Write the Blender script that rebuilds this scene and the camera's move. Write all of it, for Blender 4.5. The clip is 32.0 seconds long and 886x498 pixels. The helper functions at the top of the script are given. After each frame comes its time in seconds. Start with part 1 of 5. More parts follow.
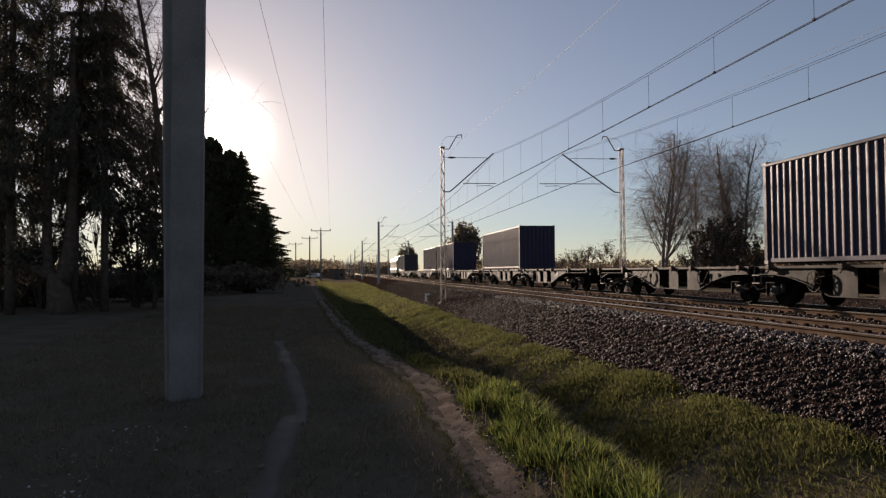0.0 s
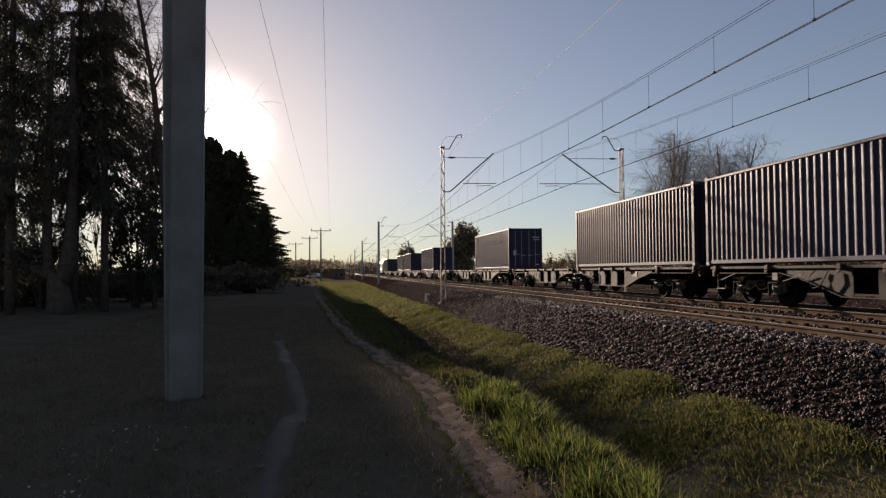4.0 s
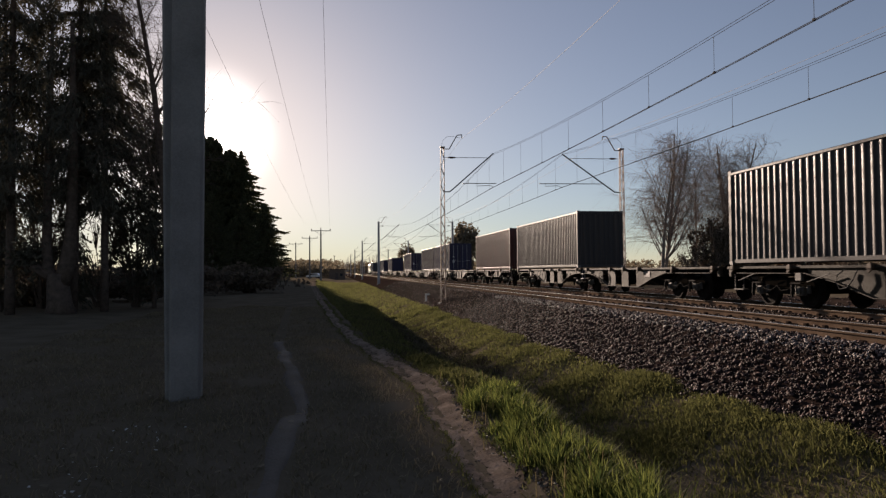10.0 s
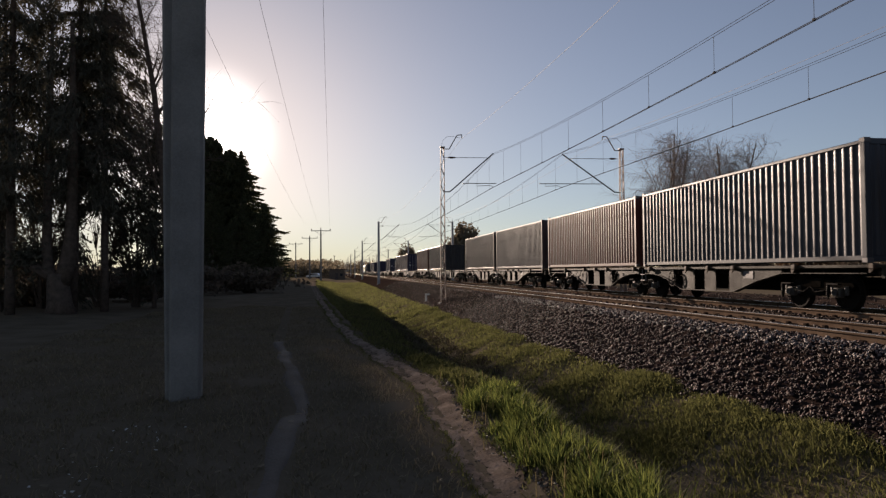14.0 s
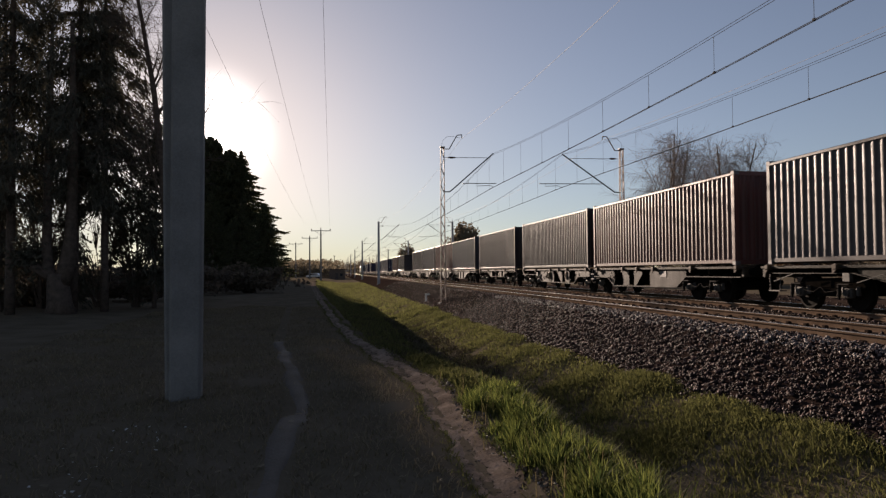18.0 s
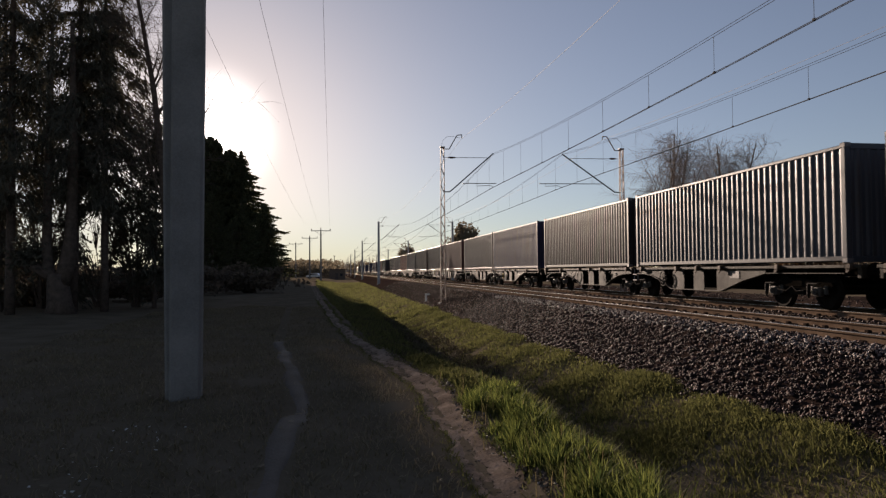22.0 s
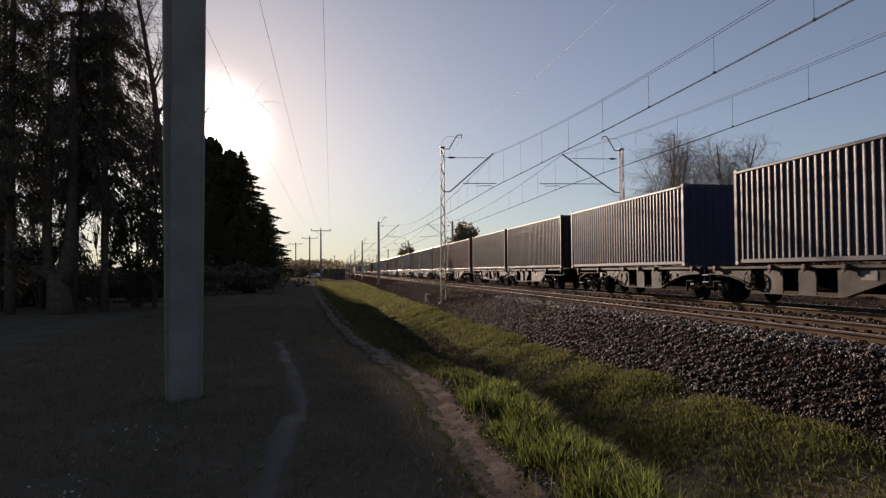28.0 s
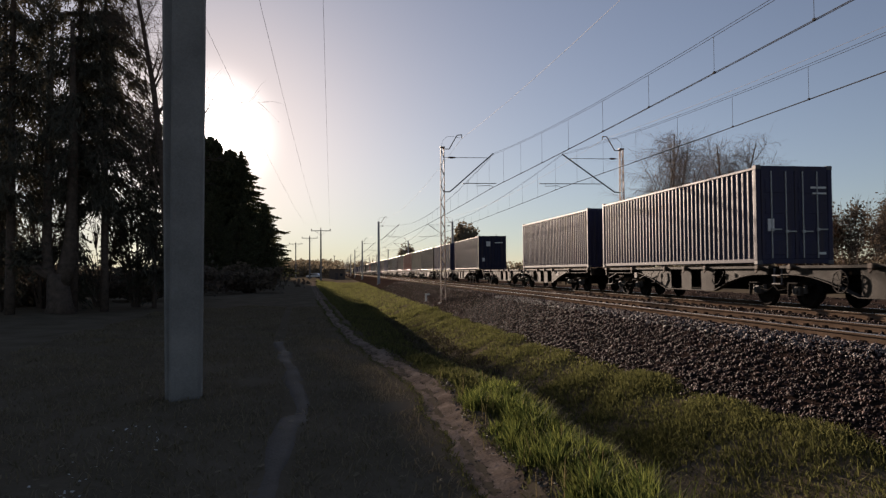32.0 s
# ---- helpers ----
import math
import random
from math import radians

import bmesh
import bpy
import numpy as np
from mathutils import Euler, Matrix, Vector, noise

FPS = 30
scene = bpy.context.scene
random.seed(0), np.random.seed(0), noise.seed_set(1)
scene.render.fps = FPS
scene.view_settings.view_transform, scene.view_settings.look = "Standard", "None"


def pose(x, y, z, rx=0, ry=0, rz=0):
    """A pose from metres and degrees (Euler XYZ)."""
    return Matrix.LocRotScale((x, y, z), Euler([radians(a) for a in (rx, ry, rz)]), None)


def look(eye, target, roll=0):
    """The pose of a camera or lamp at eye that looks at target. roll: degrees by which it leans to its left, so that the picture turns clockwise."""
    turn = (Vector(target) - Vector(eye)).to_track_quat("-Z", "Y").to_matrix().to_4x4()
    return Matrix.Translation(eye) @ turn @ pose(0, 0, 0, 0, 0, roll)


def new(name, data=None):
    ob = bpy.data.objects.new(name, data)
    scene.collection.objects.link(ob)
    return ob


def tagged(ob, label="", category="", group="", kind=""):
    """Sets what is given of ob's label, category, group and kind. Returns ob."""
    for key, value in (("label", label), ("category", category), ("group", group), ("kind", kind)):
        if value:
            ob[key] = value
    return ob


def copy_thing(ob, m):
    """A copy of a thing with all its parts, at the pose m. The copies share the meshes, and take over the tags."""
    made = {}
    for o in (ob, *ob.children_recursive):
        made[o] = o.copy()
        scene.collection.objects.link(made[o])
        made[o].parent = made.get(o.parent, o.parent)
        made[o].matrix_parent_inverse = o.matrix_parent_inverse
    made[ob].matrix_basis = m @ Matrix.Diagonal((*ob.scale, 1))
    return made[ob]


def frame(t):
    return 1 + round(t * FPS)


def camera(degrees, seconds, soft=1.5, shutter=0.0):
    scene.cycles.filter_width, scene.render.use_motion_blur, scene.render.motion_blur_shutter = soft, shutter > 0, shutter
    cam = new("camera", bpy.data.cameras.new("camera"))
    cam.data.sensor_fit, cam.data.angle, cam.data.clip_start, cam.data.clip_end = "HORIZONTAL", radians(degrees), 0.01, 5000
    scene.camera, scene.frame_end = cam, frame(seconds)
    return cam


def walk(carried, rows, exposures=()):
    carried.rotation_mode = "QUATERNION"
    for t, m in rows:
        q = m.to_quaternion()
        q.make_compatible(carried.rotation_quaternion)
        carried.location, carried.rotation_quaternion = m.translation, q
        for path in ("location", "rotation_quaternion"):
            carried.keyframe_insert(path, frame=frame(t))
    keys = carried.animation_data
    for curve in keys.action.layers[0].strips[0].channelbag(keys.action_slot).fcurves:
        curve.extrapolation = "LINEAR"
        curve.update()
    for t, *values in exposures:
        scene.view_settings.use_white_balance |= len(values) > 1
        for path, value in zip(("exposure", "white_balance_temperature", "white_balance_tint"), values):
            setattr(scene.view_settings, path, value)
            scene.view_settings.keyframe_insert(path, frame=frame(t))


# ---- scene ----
EYE = 1.6            # camera height above the path
RAIL = 0.539         # rail head above the path
SECONDS = 32.0

cam = camera(64.1, SECONDS, soft=1.3, shutter=0.1)


def view_dir(yaw, pitch):
    """Direction yaw degrees to the right of +Y and pitch degrees up."""
    a, b = radians(yaw), radians(pitch)
    return Vector((math.sin(a) * math.cos(b), math.cos(a) * math.cos(b), math.sin(b)))


eye = Vector((0, 0, EYE))
still = look(eye, eye + view_dir(5.498, 1.81) * 10, -0.428)
walk(cam, [(0, still), (SECONDS, still)], [(0, 0.6, 7080, 20.5), (SECONDS, 0.6, 7080, 20.5)])

# ---- light ----
SUN_AZ, SUN_EL = -12.745, 10.73          # degrees right of +Y, degrees up
to_sun = view_dir(SUN_AZ, SUN_EL)
world = bpy.data.worlds.new("sky")
scene.world = world
world.use_nodes = True
wn, wl = world.node_tree.nodes, world.node_tree.links
wn.clear()


def sky_layer(air, dust, ozone, altitude):
    """One Nishita sky with the sun's place in it."""
    sky = wn.new("ShaderNodeTexSky")
    sky.sky_type = "NISHITA"
    sky.sun_disc = False
    sky.sun_elevation, sky.sun_rotation = radians(SUN_EL), radians(SUN_AZ)
    sky.air_density, sky.dust_density, sky.ozone_density, sky.altitude = air, dust, ozone, altitude
    return sky.outputs[0]


# clear air above, with a share of dusty air that gathers round the sun and dims the horizon
blend = wn.new("ShaderNodeMix")
blend.data_type = "RGBA"
blend.inputs["Factor"].default_value = 0.139
wl.new(sky_layer(1.1, 0.0, 3.0, 2000), blend.inputs[6])
wl.new(sky_layer(1.5, 6.0, 3.0, 0), blend.inputs[7])
bg = wn.new("ShaderNodeBackground")
bg.inputs["Strength"].default_value = 0.065
haze = wn.new("ShaderNodeHueSaturation")
haze.inputs["Saturation"].default_value = 0.81
wl.new(blend.outputs[2], haze.inputs["Color"])
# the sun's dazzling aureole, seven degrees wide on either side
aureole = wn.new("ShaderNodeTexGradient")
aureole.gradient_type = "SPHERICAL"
aureole.texture_mapping.scale = (8.2, 8.2, 8.2)
aureole.texture_mapping.translation = to_sun * -8.2
fade = wn.new("ShaderNodeMath")
fade.operation = "POWER"
fade.inputs[1].default_value = 3.6
wl.new(aureole.outputs["Fac"], fade.inputs[0])
glare = wn.new("ShaderNodeVectorMath")
glare.operation = "SCALE"
glare.inputs[0].default_value = (104, 104, 100)
wl.new(fade.outputs[0], glare.inputs["Scale"])
dazzle = wn.new("ShaderNodeVectorMath")
dazzle.operation = "ADD"
wl.new(haze.outputs[0], dazzle.inputs[0])
wl.new(glare.outputs[0], dazzle.inputs[1])
wl.new(dazzle.outputs[0], bg.inputs["Color"])
wo = wn.new("ShaderNodeOutputWorld")
wl.new(bg.outputs[0], wo.inputs["Surface"])

sun_data = bpy.data.lights.new("sun", "SUN")
sun_data.energy, sun_data.angle, sun_data.color = 5.6, radians(0.55), (1.0, 0.87, 0.72)
sun = new("sun", sun_data)
sun.matrix_world = look(eye + to_sun * 200, eye)


# ---- materials ----
def mat(name, base, rough=0.7, metal=0.0, scale=4.0, vary=0.3, bump=0.2, other=None, fine=60.0, per_object=0.0, clear=0.0, gloss=0.3, spread=0.12, streaks=0.0):
    """A procedural surface: base colour mixed with a second one by two scales of noise, with fine relief."""
    m = bpy.data.materials.new(name)
    m.use_nodes = True
    n, l = m.node_tree.nodes, m.node_tree.links
    b = n["Principled BSDF"]
    b.inputs["Metallic"].default_value = metal
    other = other or tuple(c * (1 - vary) for c in base)
    co = n.new("ShaderNodeTexCoord")
    big, small = n.new("ShaderNodeTexNoise"), n.new("ShaderNodeTexNoise")
    big.inputs["Scale"].default_value, small.inputs["Scale"].default_value = scale, fine
    big.inputs["Detail"].default_value, small.inputs["Detail"].default_value = 5, 3
    for t in (big, small):
        l.new(co.outputs["Object"], t.inputs["Vector"])
    add = n.new("ShaderNodeMath")
    add.operation = "MULTIPLY_ADD"
    l.new(small.outputs["Fac"], add.inputs[0])
    add.inputs[1].default_value = 0.45
    l.new(big.outputs["Fac"], add.inputs[2])
    ramp = n.new("ShaderNodeValToRGB")
    ramp.color_ramp.elements[0].position, ramp.color_ramp.elements[1].position = 0.52, 0.92
    ramp.color_ramp.elements[0].color, ramp.color_ramp.elements[1].color = (*base, 1), (*other, 1)
    l.new(add.outputs[0], ramp.inputs["Fac"])
    out = ramp.outputs["Color"]
    if per_object:
        info, hsv = n.new("ShaderNodeObjectInfo"), n.new("ShaderNodeHueSaturation")
        rng = n.new("ShaderNodeMapRange")
        rng.inputs["To Min"].default_value, rng.inputs["To Max"].default_value = 1 - per_object, 1 + per_object
        l.new(info.outputs["Random"], rng.inputs["Value"])
        l.new(rng.outputs[0], hsv.inputs["Value"])
        l.new(out, hsv.inputs["Color"])
        out = hsv.outputs["Color"]
    if streaks:
        # dirt that has run down the sheet
        place, run_down, mask = n.new("ShaderNodeMapping"), n.new("ShaderNodeTexNoise"), n.new("ShaderNodeMapRange")
        place.inputs["Scale"].default_value = (5.0, 5.0, 0.35)
        run_down.inputs["Scale"].default_value, run_down.inputs["Detail"].default_value = 1.0, 6
        l.new(co.outputs["Object"], place.inputs["Vector"])
        l.new(place.outputs[0], run_down.inputs["Vector"])
        l.new(run_down.outputs["Fac"], mask.inputs["Value"])
        mask.inputs["From Min"].default_value, mask.inputs["From Max"].default_value = 0.48, 0.75
        mask.inputs["To Max"].default_value = streaks
        dirt = n.new("ShaderNodeMix")
        dirt.data_type = "RGBA"
        dirt.inputs[7].default_value = (0.075, 0.055, 0.045, 1)
        l.new(mask.outputs[0], dirt.inputs["Factor"])
        l.new(out, dirt.inputs[6])
        out = dirt.outputs[2]
    l.new(out, b.inputs["Base Color"])
    rr = n.new("ShaderNodeMapRange")
    rr.inputs["To Min"].default_value, rr.inputs["To Max"].default_value = max(rough - spread, 0.05), min(rough + spread, 1)
    l.new(big.outputs["Fac"], rr.inputs["Value"])
    l.new(rr.outputs[0], b.inputs["Roughness"])
    bp = n.new("ShaderNodeBump")
    bp.inputs["Strength"].default_value, bp.inputs["Distance"].default_value = bump, 0.01
    l.new(small.outputs["Fac"], bp.inputs["Height"])
    l.new(bp.outputs["Normal"], b.inputs["Normal"])
    b.inputs["Specular IOR Level"].default_value = gloss
    b.inputs["Coat Weight"].default_value = clear
    return m


def leaf_mat(name, base, other, through_light=0.45, rough=0.8, gloss=0.05, knee=0.0):
    """Thin leaves and blades that let light through, varied blade by blade."""
    m = bpy.data.materials.new(name)
    m.use_nodes = True
    n, l = m.node_tree.nodes, m.node_tree.links
    b = n["Principled BSDF"]
    geo, ramp = n.new("ShaderNodeNewGeometry"), n.new("ShaderNodeValToRGB")
    ramp.color_ramp.elements[0].color, ramp.color_ramp.elements[1].color = (*base, 1), (*other, 1)
    ramp.color_ramp.elements[0].position = knee
    l.new(geo.outputs["Random Per Island"], ramp.inputs["Fac"])
    l.new(ramp.outputs["Color"], b.inputs["Base Color"])
    b.inputs["Roughness"].default_value = rough
    b.inputs["Specular IOR Level"].default_value = gloss
    tr, mx = n.new("ShaderNodeBsdfTranslucent"), n.new("ShaderNodeMixShader")
    l.new(ramp.outputs["Color"], tr.inputs["Color"])
    mx.inputs["Fac"].default_value = through_light
    l.new(b.outputs[0], mx.inputs[1])
    l.new(tr.outputs[0], mx.inputs[2])
    l.new(mx.outputs[0], n["Material Output"].inputs["Surface"])
    return m


M = {
    "ground": mat("ground_turf", (0.108, 0.088, 0.06), 0.95, scale=0.9, other=(0.16, 0.13, 0.095), bump=0.9, fine=25, gloss=0.0),
    "ballast": mat("ballast_bed", (0.038, 0.026, 0.022), 0.9, scale=3, vary=0.5, bump=1.0, fine=30, gloss=0.0),
    "stone": leaf_mat("ballast_stone", (0.021, 0.0135, 0.012), (0.118, 0.07, 0.061), 0.0, 0.65, 0.08, 0.38),
    "mud": mat("rutted_mud", (0.135, 0.115, 0.098), 0.8, scale=1.1, other=(0.085, 0.072, 0.058), bump=0.9, fine=40, gloss=0.12, spread=0.2),
    "stone_new": leaf_mat("fresh_ballast_stone", (0.10, 0.08, 0.072), (0.25, 0.215, 0.20), 0.0, 0.6, 0.15),
    "clod": leaf_mat("earth_clod", (0.06, 0.045, 0.034), (0.19, 0.15, 0.115), 0.0, 0.9, 0.02),
    "path": mat("trodden_earth", (0.31, 0.24, 0.19), 0.95, scale=2.2, other=(0.11, 0.083, 0.064), bump=1.0, fine=38, gloss=0.0),
    "rail": mat("rail_steel_rusty", (0.19, 0.13, 0.092), 0.85, 0.0, scale=3, vary=0.4, bump=0.2, gloss=0.0),
    "railhead": mat("rail_head_polished", (0.62, 0.56, 0.5), 0.28, 1.0, scale=6, vary=0.15, bump=0.03),
    "sleeper": mat("sleeper_concrete", (0.13, 0.10, 0.08), 0.9, scale=5, vary=0.45, bump=0.5, per_object=0.15, gloss=0.0),
    "clip": mat("fastening_iron", (0.045, 0.032, 0.025), 0.8, 0.0, vary=0.4, gloss=0.0),
    "concrete": mat("pole_concrete", (0.24, 0.23, 0.215), 0.9, scale=2, vary=0.35, bump=0.5, fine=50),
    "earthwire": mat("aluminium_wire", (0.4, 0.4, 0.41), 0.65, 1.0, vary=0.1, bump=0.0),
    # concrete with the haze of distance put into its base colour
    "hazed_concrete": mat("mast_concrete_hazed", (0.5, 0.48, 0.45), 0.85, scale=2, vary=0.25, bump=0.3),
    "galv": mat("galvanised_steel", (0.42, 0.42, 0.40), 0.5, 0.7, scale=3, vary=0.3, bump=0.1),
    "rustmast": mat("mast_steel_weathered", (0.27, 0.235, 0.21), 0.65, 0.2, scale=3, other=(0.19, 0.11, 0.08), bump=0.2),
    "cable": mat("copper_cable", (0.17, 0.17, 0.175), 0.85, 0.0, vary=0.3, bump=0.0, gloss=0.0),
    "porcelain": mat("insulator_brown", (0.10, 0.05, 0.03), 0.25, vary=0.3, bump=0.0),
    "frame": mat("wagon_frame_paint", (0.044, 0.036, 0.023), 0.75, scale=1.6, other=(0.022, 0.016, 0.011), bump=0.5, per_object=0.2, gloss=0.2, streaks=0.35),
    "frame_brown": mat("wagon_frame_brown", (0.040, 0.030, 0.021), 0.75, scale=1.7, other=(0.024, 0.017, 0.012), bump=0.4, gloss=0.2, streaks=0.35),
    "bogie": mat("bogie_grime", (0.014, 0.012, 0.010), 0.9, 0.0, scale=4, vary=0.4, bump=0.4, gloss=0.0),
    "wheel": mat("wheel_steel", (0.02, 0.016, 0.013), 0.8, 0.0, scale=4, vary=0.4, bump=0.15, gloss=0.05),
    "axlebox": mat("axlebox_paint", (0.075, 0.066, 0.055), 0.6, scale=5, vary=0.5, bump=0.2),
    "spigot": mat("spigot_rusty", (0.11, 0.07, 0.045), 0.75, scale=6, vary=0.4),
    "stop": mat("worn_ochre_steel", (0.21, 0.14, 0.075), 0.7, scale=6, vary=0.45, bump=0.2),
    "ochre": mat("ochre_paint", (0.36, 0.22, 0.03), 0.6, scale=6, vary=0.4, bump=0.1),
    "bank": mat("dark_gravel_soil", (0.075, 0.052, 0.042), 0.95, scale=1.3, other=(0.030, 0.022, 0.018), bump=1.0, fine=14, gloss=0.0),
    "whitepaint": mat("white_paint_dirty", (0.72, 0.70, 0.66), 0.6, scale=6, vary=0.25, bump=0.1),
    "casting": mat("corner_casting", (0.16, 0.15, 0.15), 0.6, 0.3, vary=0.4),
    "bark": mat("conifer_bark", (0.12, 0.088, 0.068), 0.95, scale=6, vary=0.5, bump=1.0, fine=30),
    "birchbark": mat("birch_bark", (0.30, 0.27, 0.24), 0.85, scale=5, other=(0.10, 0.085, 0.075), bump=0.5, fine=20),
    "twig": mat("twig_bark", (0.29, 0.215, 0.175), 0.9, vary=0.3, bump=0.0),
    "needle": leaf_mat("spruce_needles", (0.05, 0.058, 0.032), (0.10, 0.10, 0.055), 0.5),
    "pine": leaf_mat("pine_needles", (0.06, 0.058, 0.044), (0.105, 0.096, 0.072), 0.2),
    "leaf_dark": leaf_mat("dark_evergreen_leaves", (0.07, 0.06, 0.046), (0.15, 0.115, 0.085), 0.35),
    # dry leaf colour paled to stand in for distance haze; fallen leaves share it
    "leaf_hazed": leaf_mat("dry_leaves_hazed", (0.15, 0.125, 0.085), (0.26, 0.21, 0.145), 0.35),
    "leaf_russet": leaf_mat("russet_leaves", (0.07, 0.036, 0.024), (0.13, 0.068, 0.036), 0.25),
    "leaf_buff": leaf_mat("dry_thicket", (0.085, 0.068, 0.05), (0.15, 0.115, 0.08), 0.25),
    "pale_leaf": leaf_mat("near_white_leaves", (0.45, 0.45, 0.42), (0.75, 0.75, 0.72), 0.3, 0.5, 0.3),
    "blade": leaf_mat("grass_blades", (0.045, 0.066, 0.02), (0.21, 0.23, 0.062), 0.62, 0.7, 0.04, 0.25),
    "blade_short": leaf_mat("turf_blades", (0.055, 0.062, 0.024), (0.165, 0.163, 0.06), 0.6),
    "blade_shade": leaf_mat("shaded_grass", (0.135, 0.115, 0.068), (0.26, 0.21, 0.145), 0.5),
    # dark brown for dead grass and for the painted shade in the ditch
    "blade_dead_dimmed": leaf_mat("dead_grass_shade_tone", (0.045, 0.038, 0.026), (0.10, 0.08, 0.05), 0.12),
    "blade_dry": leaf_mat("dry_blades", (0.16, 0.13, 0.06), (0.28, 0.22, 0.11), 0.4, 0.6),
    "weed": leaf_mat("dry_weeds", (0.03, 0.023, 0.016), (0.07, 0.05, 0.032), 0.25, 0.8),
    "cream": mat("locomotive_cream", (0.72, 0.62, 0.42), 0.4, scale=2, vary=0.2, bump=0.05),
    "locogreen": mat("locomotive_green", (0.06, 0.12, 0.07), 0.4, scale=2, vary=0.2, bump=0.05),
    "glass": mat("window_glass_dark", (0.03, 0.035, 0.04), 0.08, 0.0, vary=0.1, bump=0.0),
    "plaster": mat("hut_render", (0.17, 0.125, 0.095), 0.9, scale=2, vary=0.3, bump=0.3),
    "roof": mat("roof_sheet", (0.11, 0.08, 0.07), 0.7, scale=2, vary=0.3),
    "carpaint": mat("car_paint_silver", (0.55, 0.56, 0.57), 0.3, 0.3, vary=0.1, bump=0.0, clear=0.6),
    "rubber": mat("tyre_rubber", (0.02, 0.02, 0.02), 0.85, vary=0.3),
    "lamp": mat("lamp_glass", (0.75, 0.72, 0.65), 0.15, vary=0.05, bump=0.0),
    "red": mat("red_lens", (0.45, 0.03, 0.02), 0.2, vary=0.1, bump=0.0),
}
PAINT = {
    "navy": (0.036, 0.034, 0.068), "blue": (0.034, 0.035, 0.078), "ink": (0.018, 0.018, 0.040), "brown": (0.125, 0.046, 0.039),
    "rust": (0.14, 0.042, 0.032), "red": (0.17, 0.036, 0.032), "grey": (0.085, 0.070, 0.071), "dark": (0.028, 0.024, 0.026),
    "tan": (0.13, 0.105, 0.08), "slate": (0.045, 0.050, 0.064),
}
for k, c in PAINT.items():
    M[k] = mat("container_paint_" + k, c, 0.46 if k in ("blue", "navy", "ink") else 0.38, scale=1.2, other=tuple(v * 0.75 + 0.006 for v in c), bump=0.1, fine=90, per_object=0.08, gloss=0.12 if k in ("blue", "navy", "ink") else 0.2, spread=0.05, streaks=0.5)


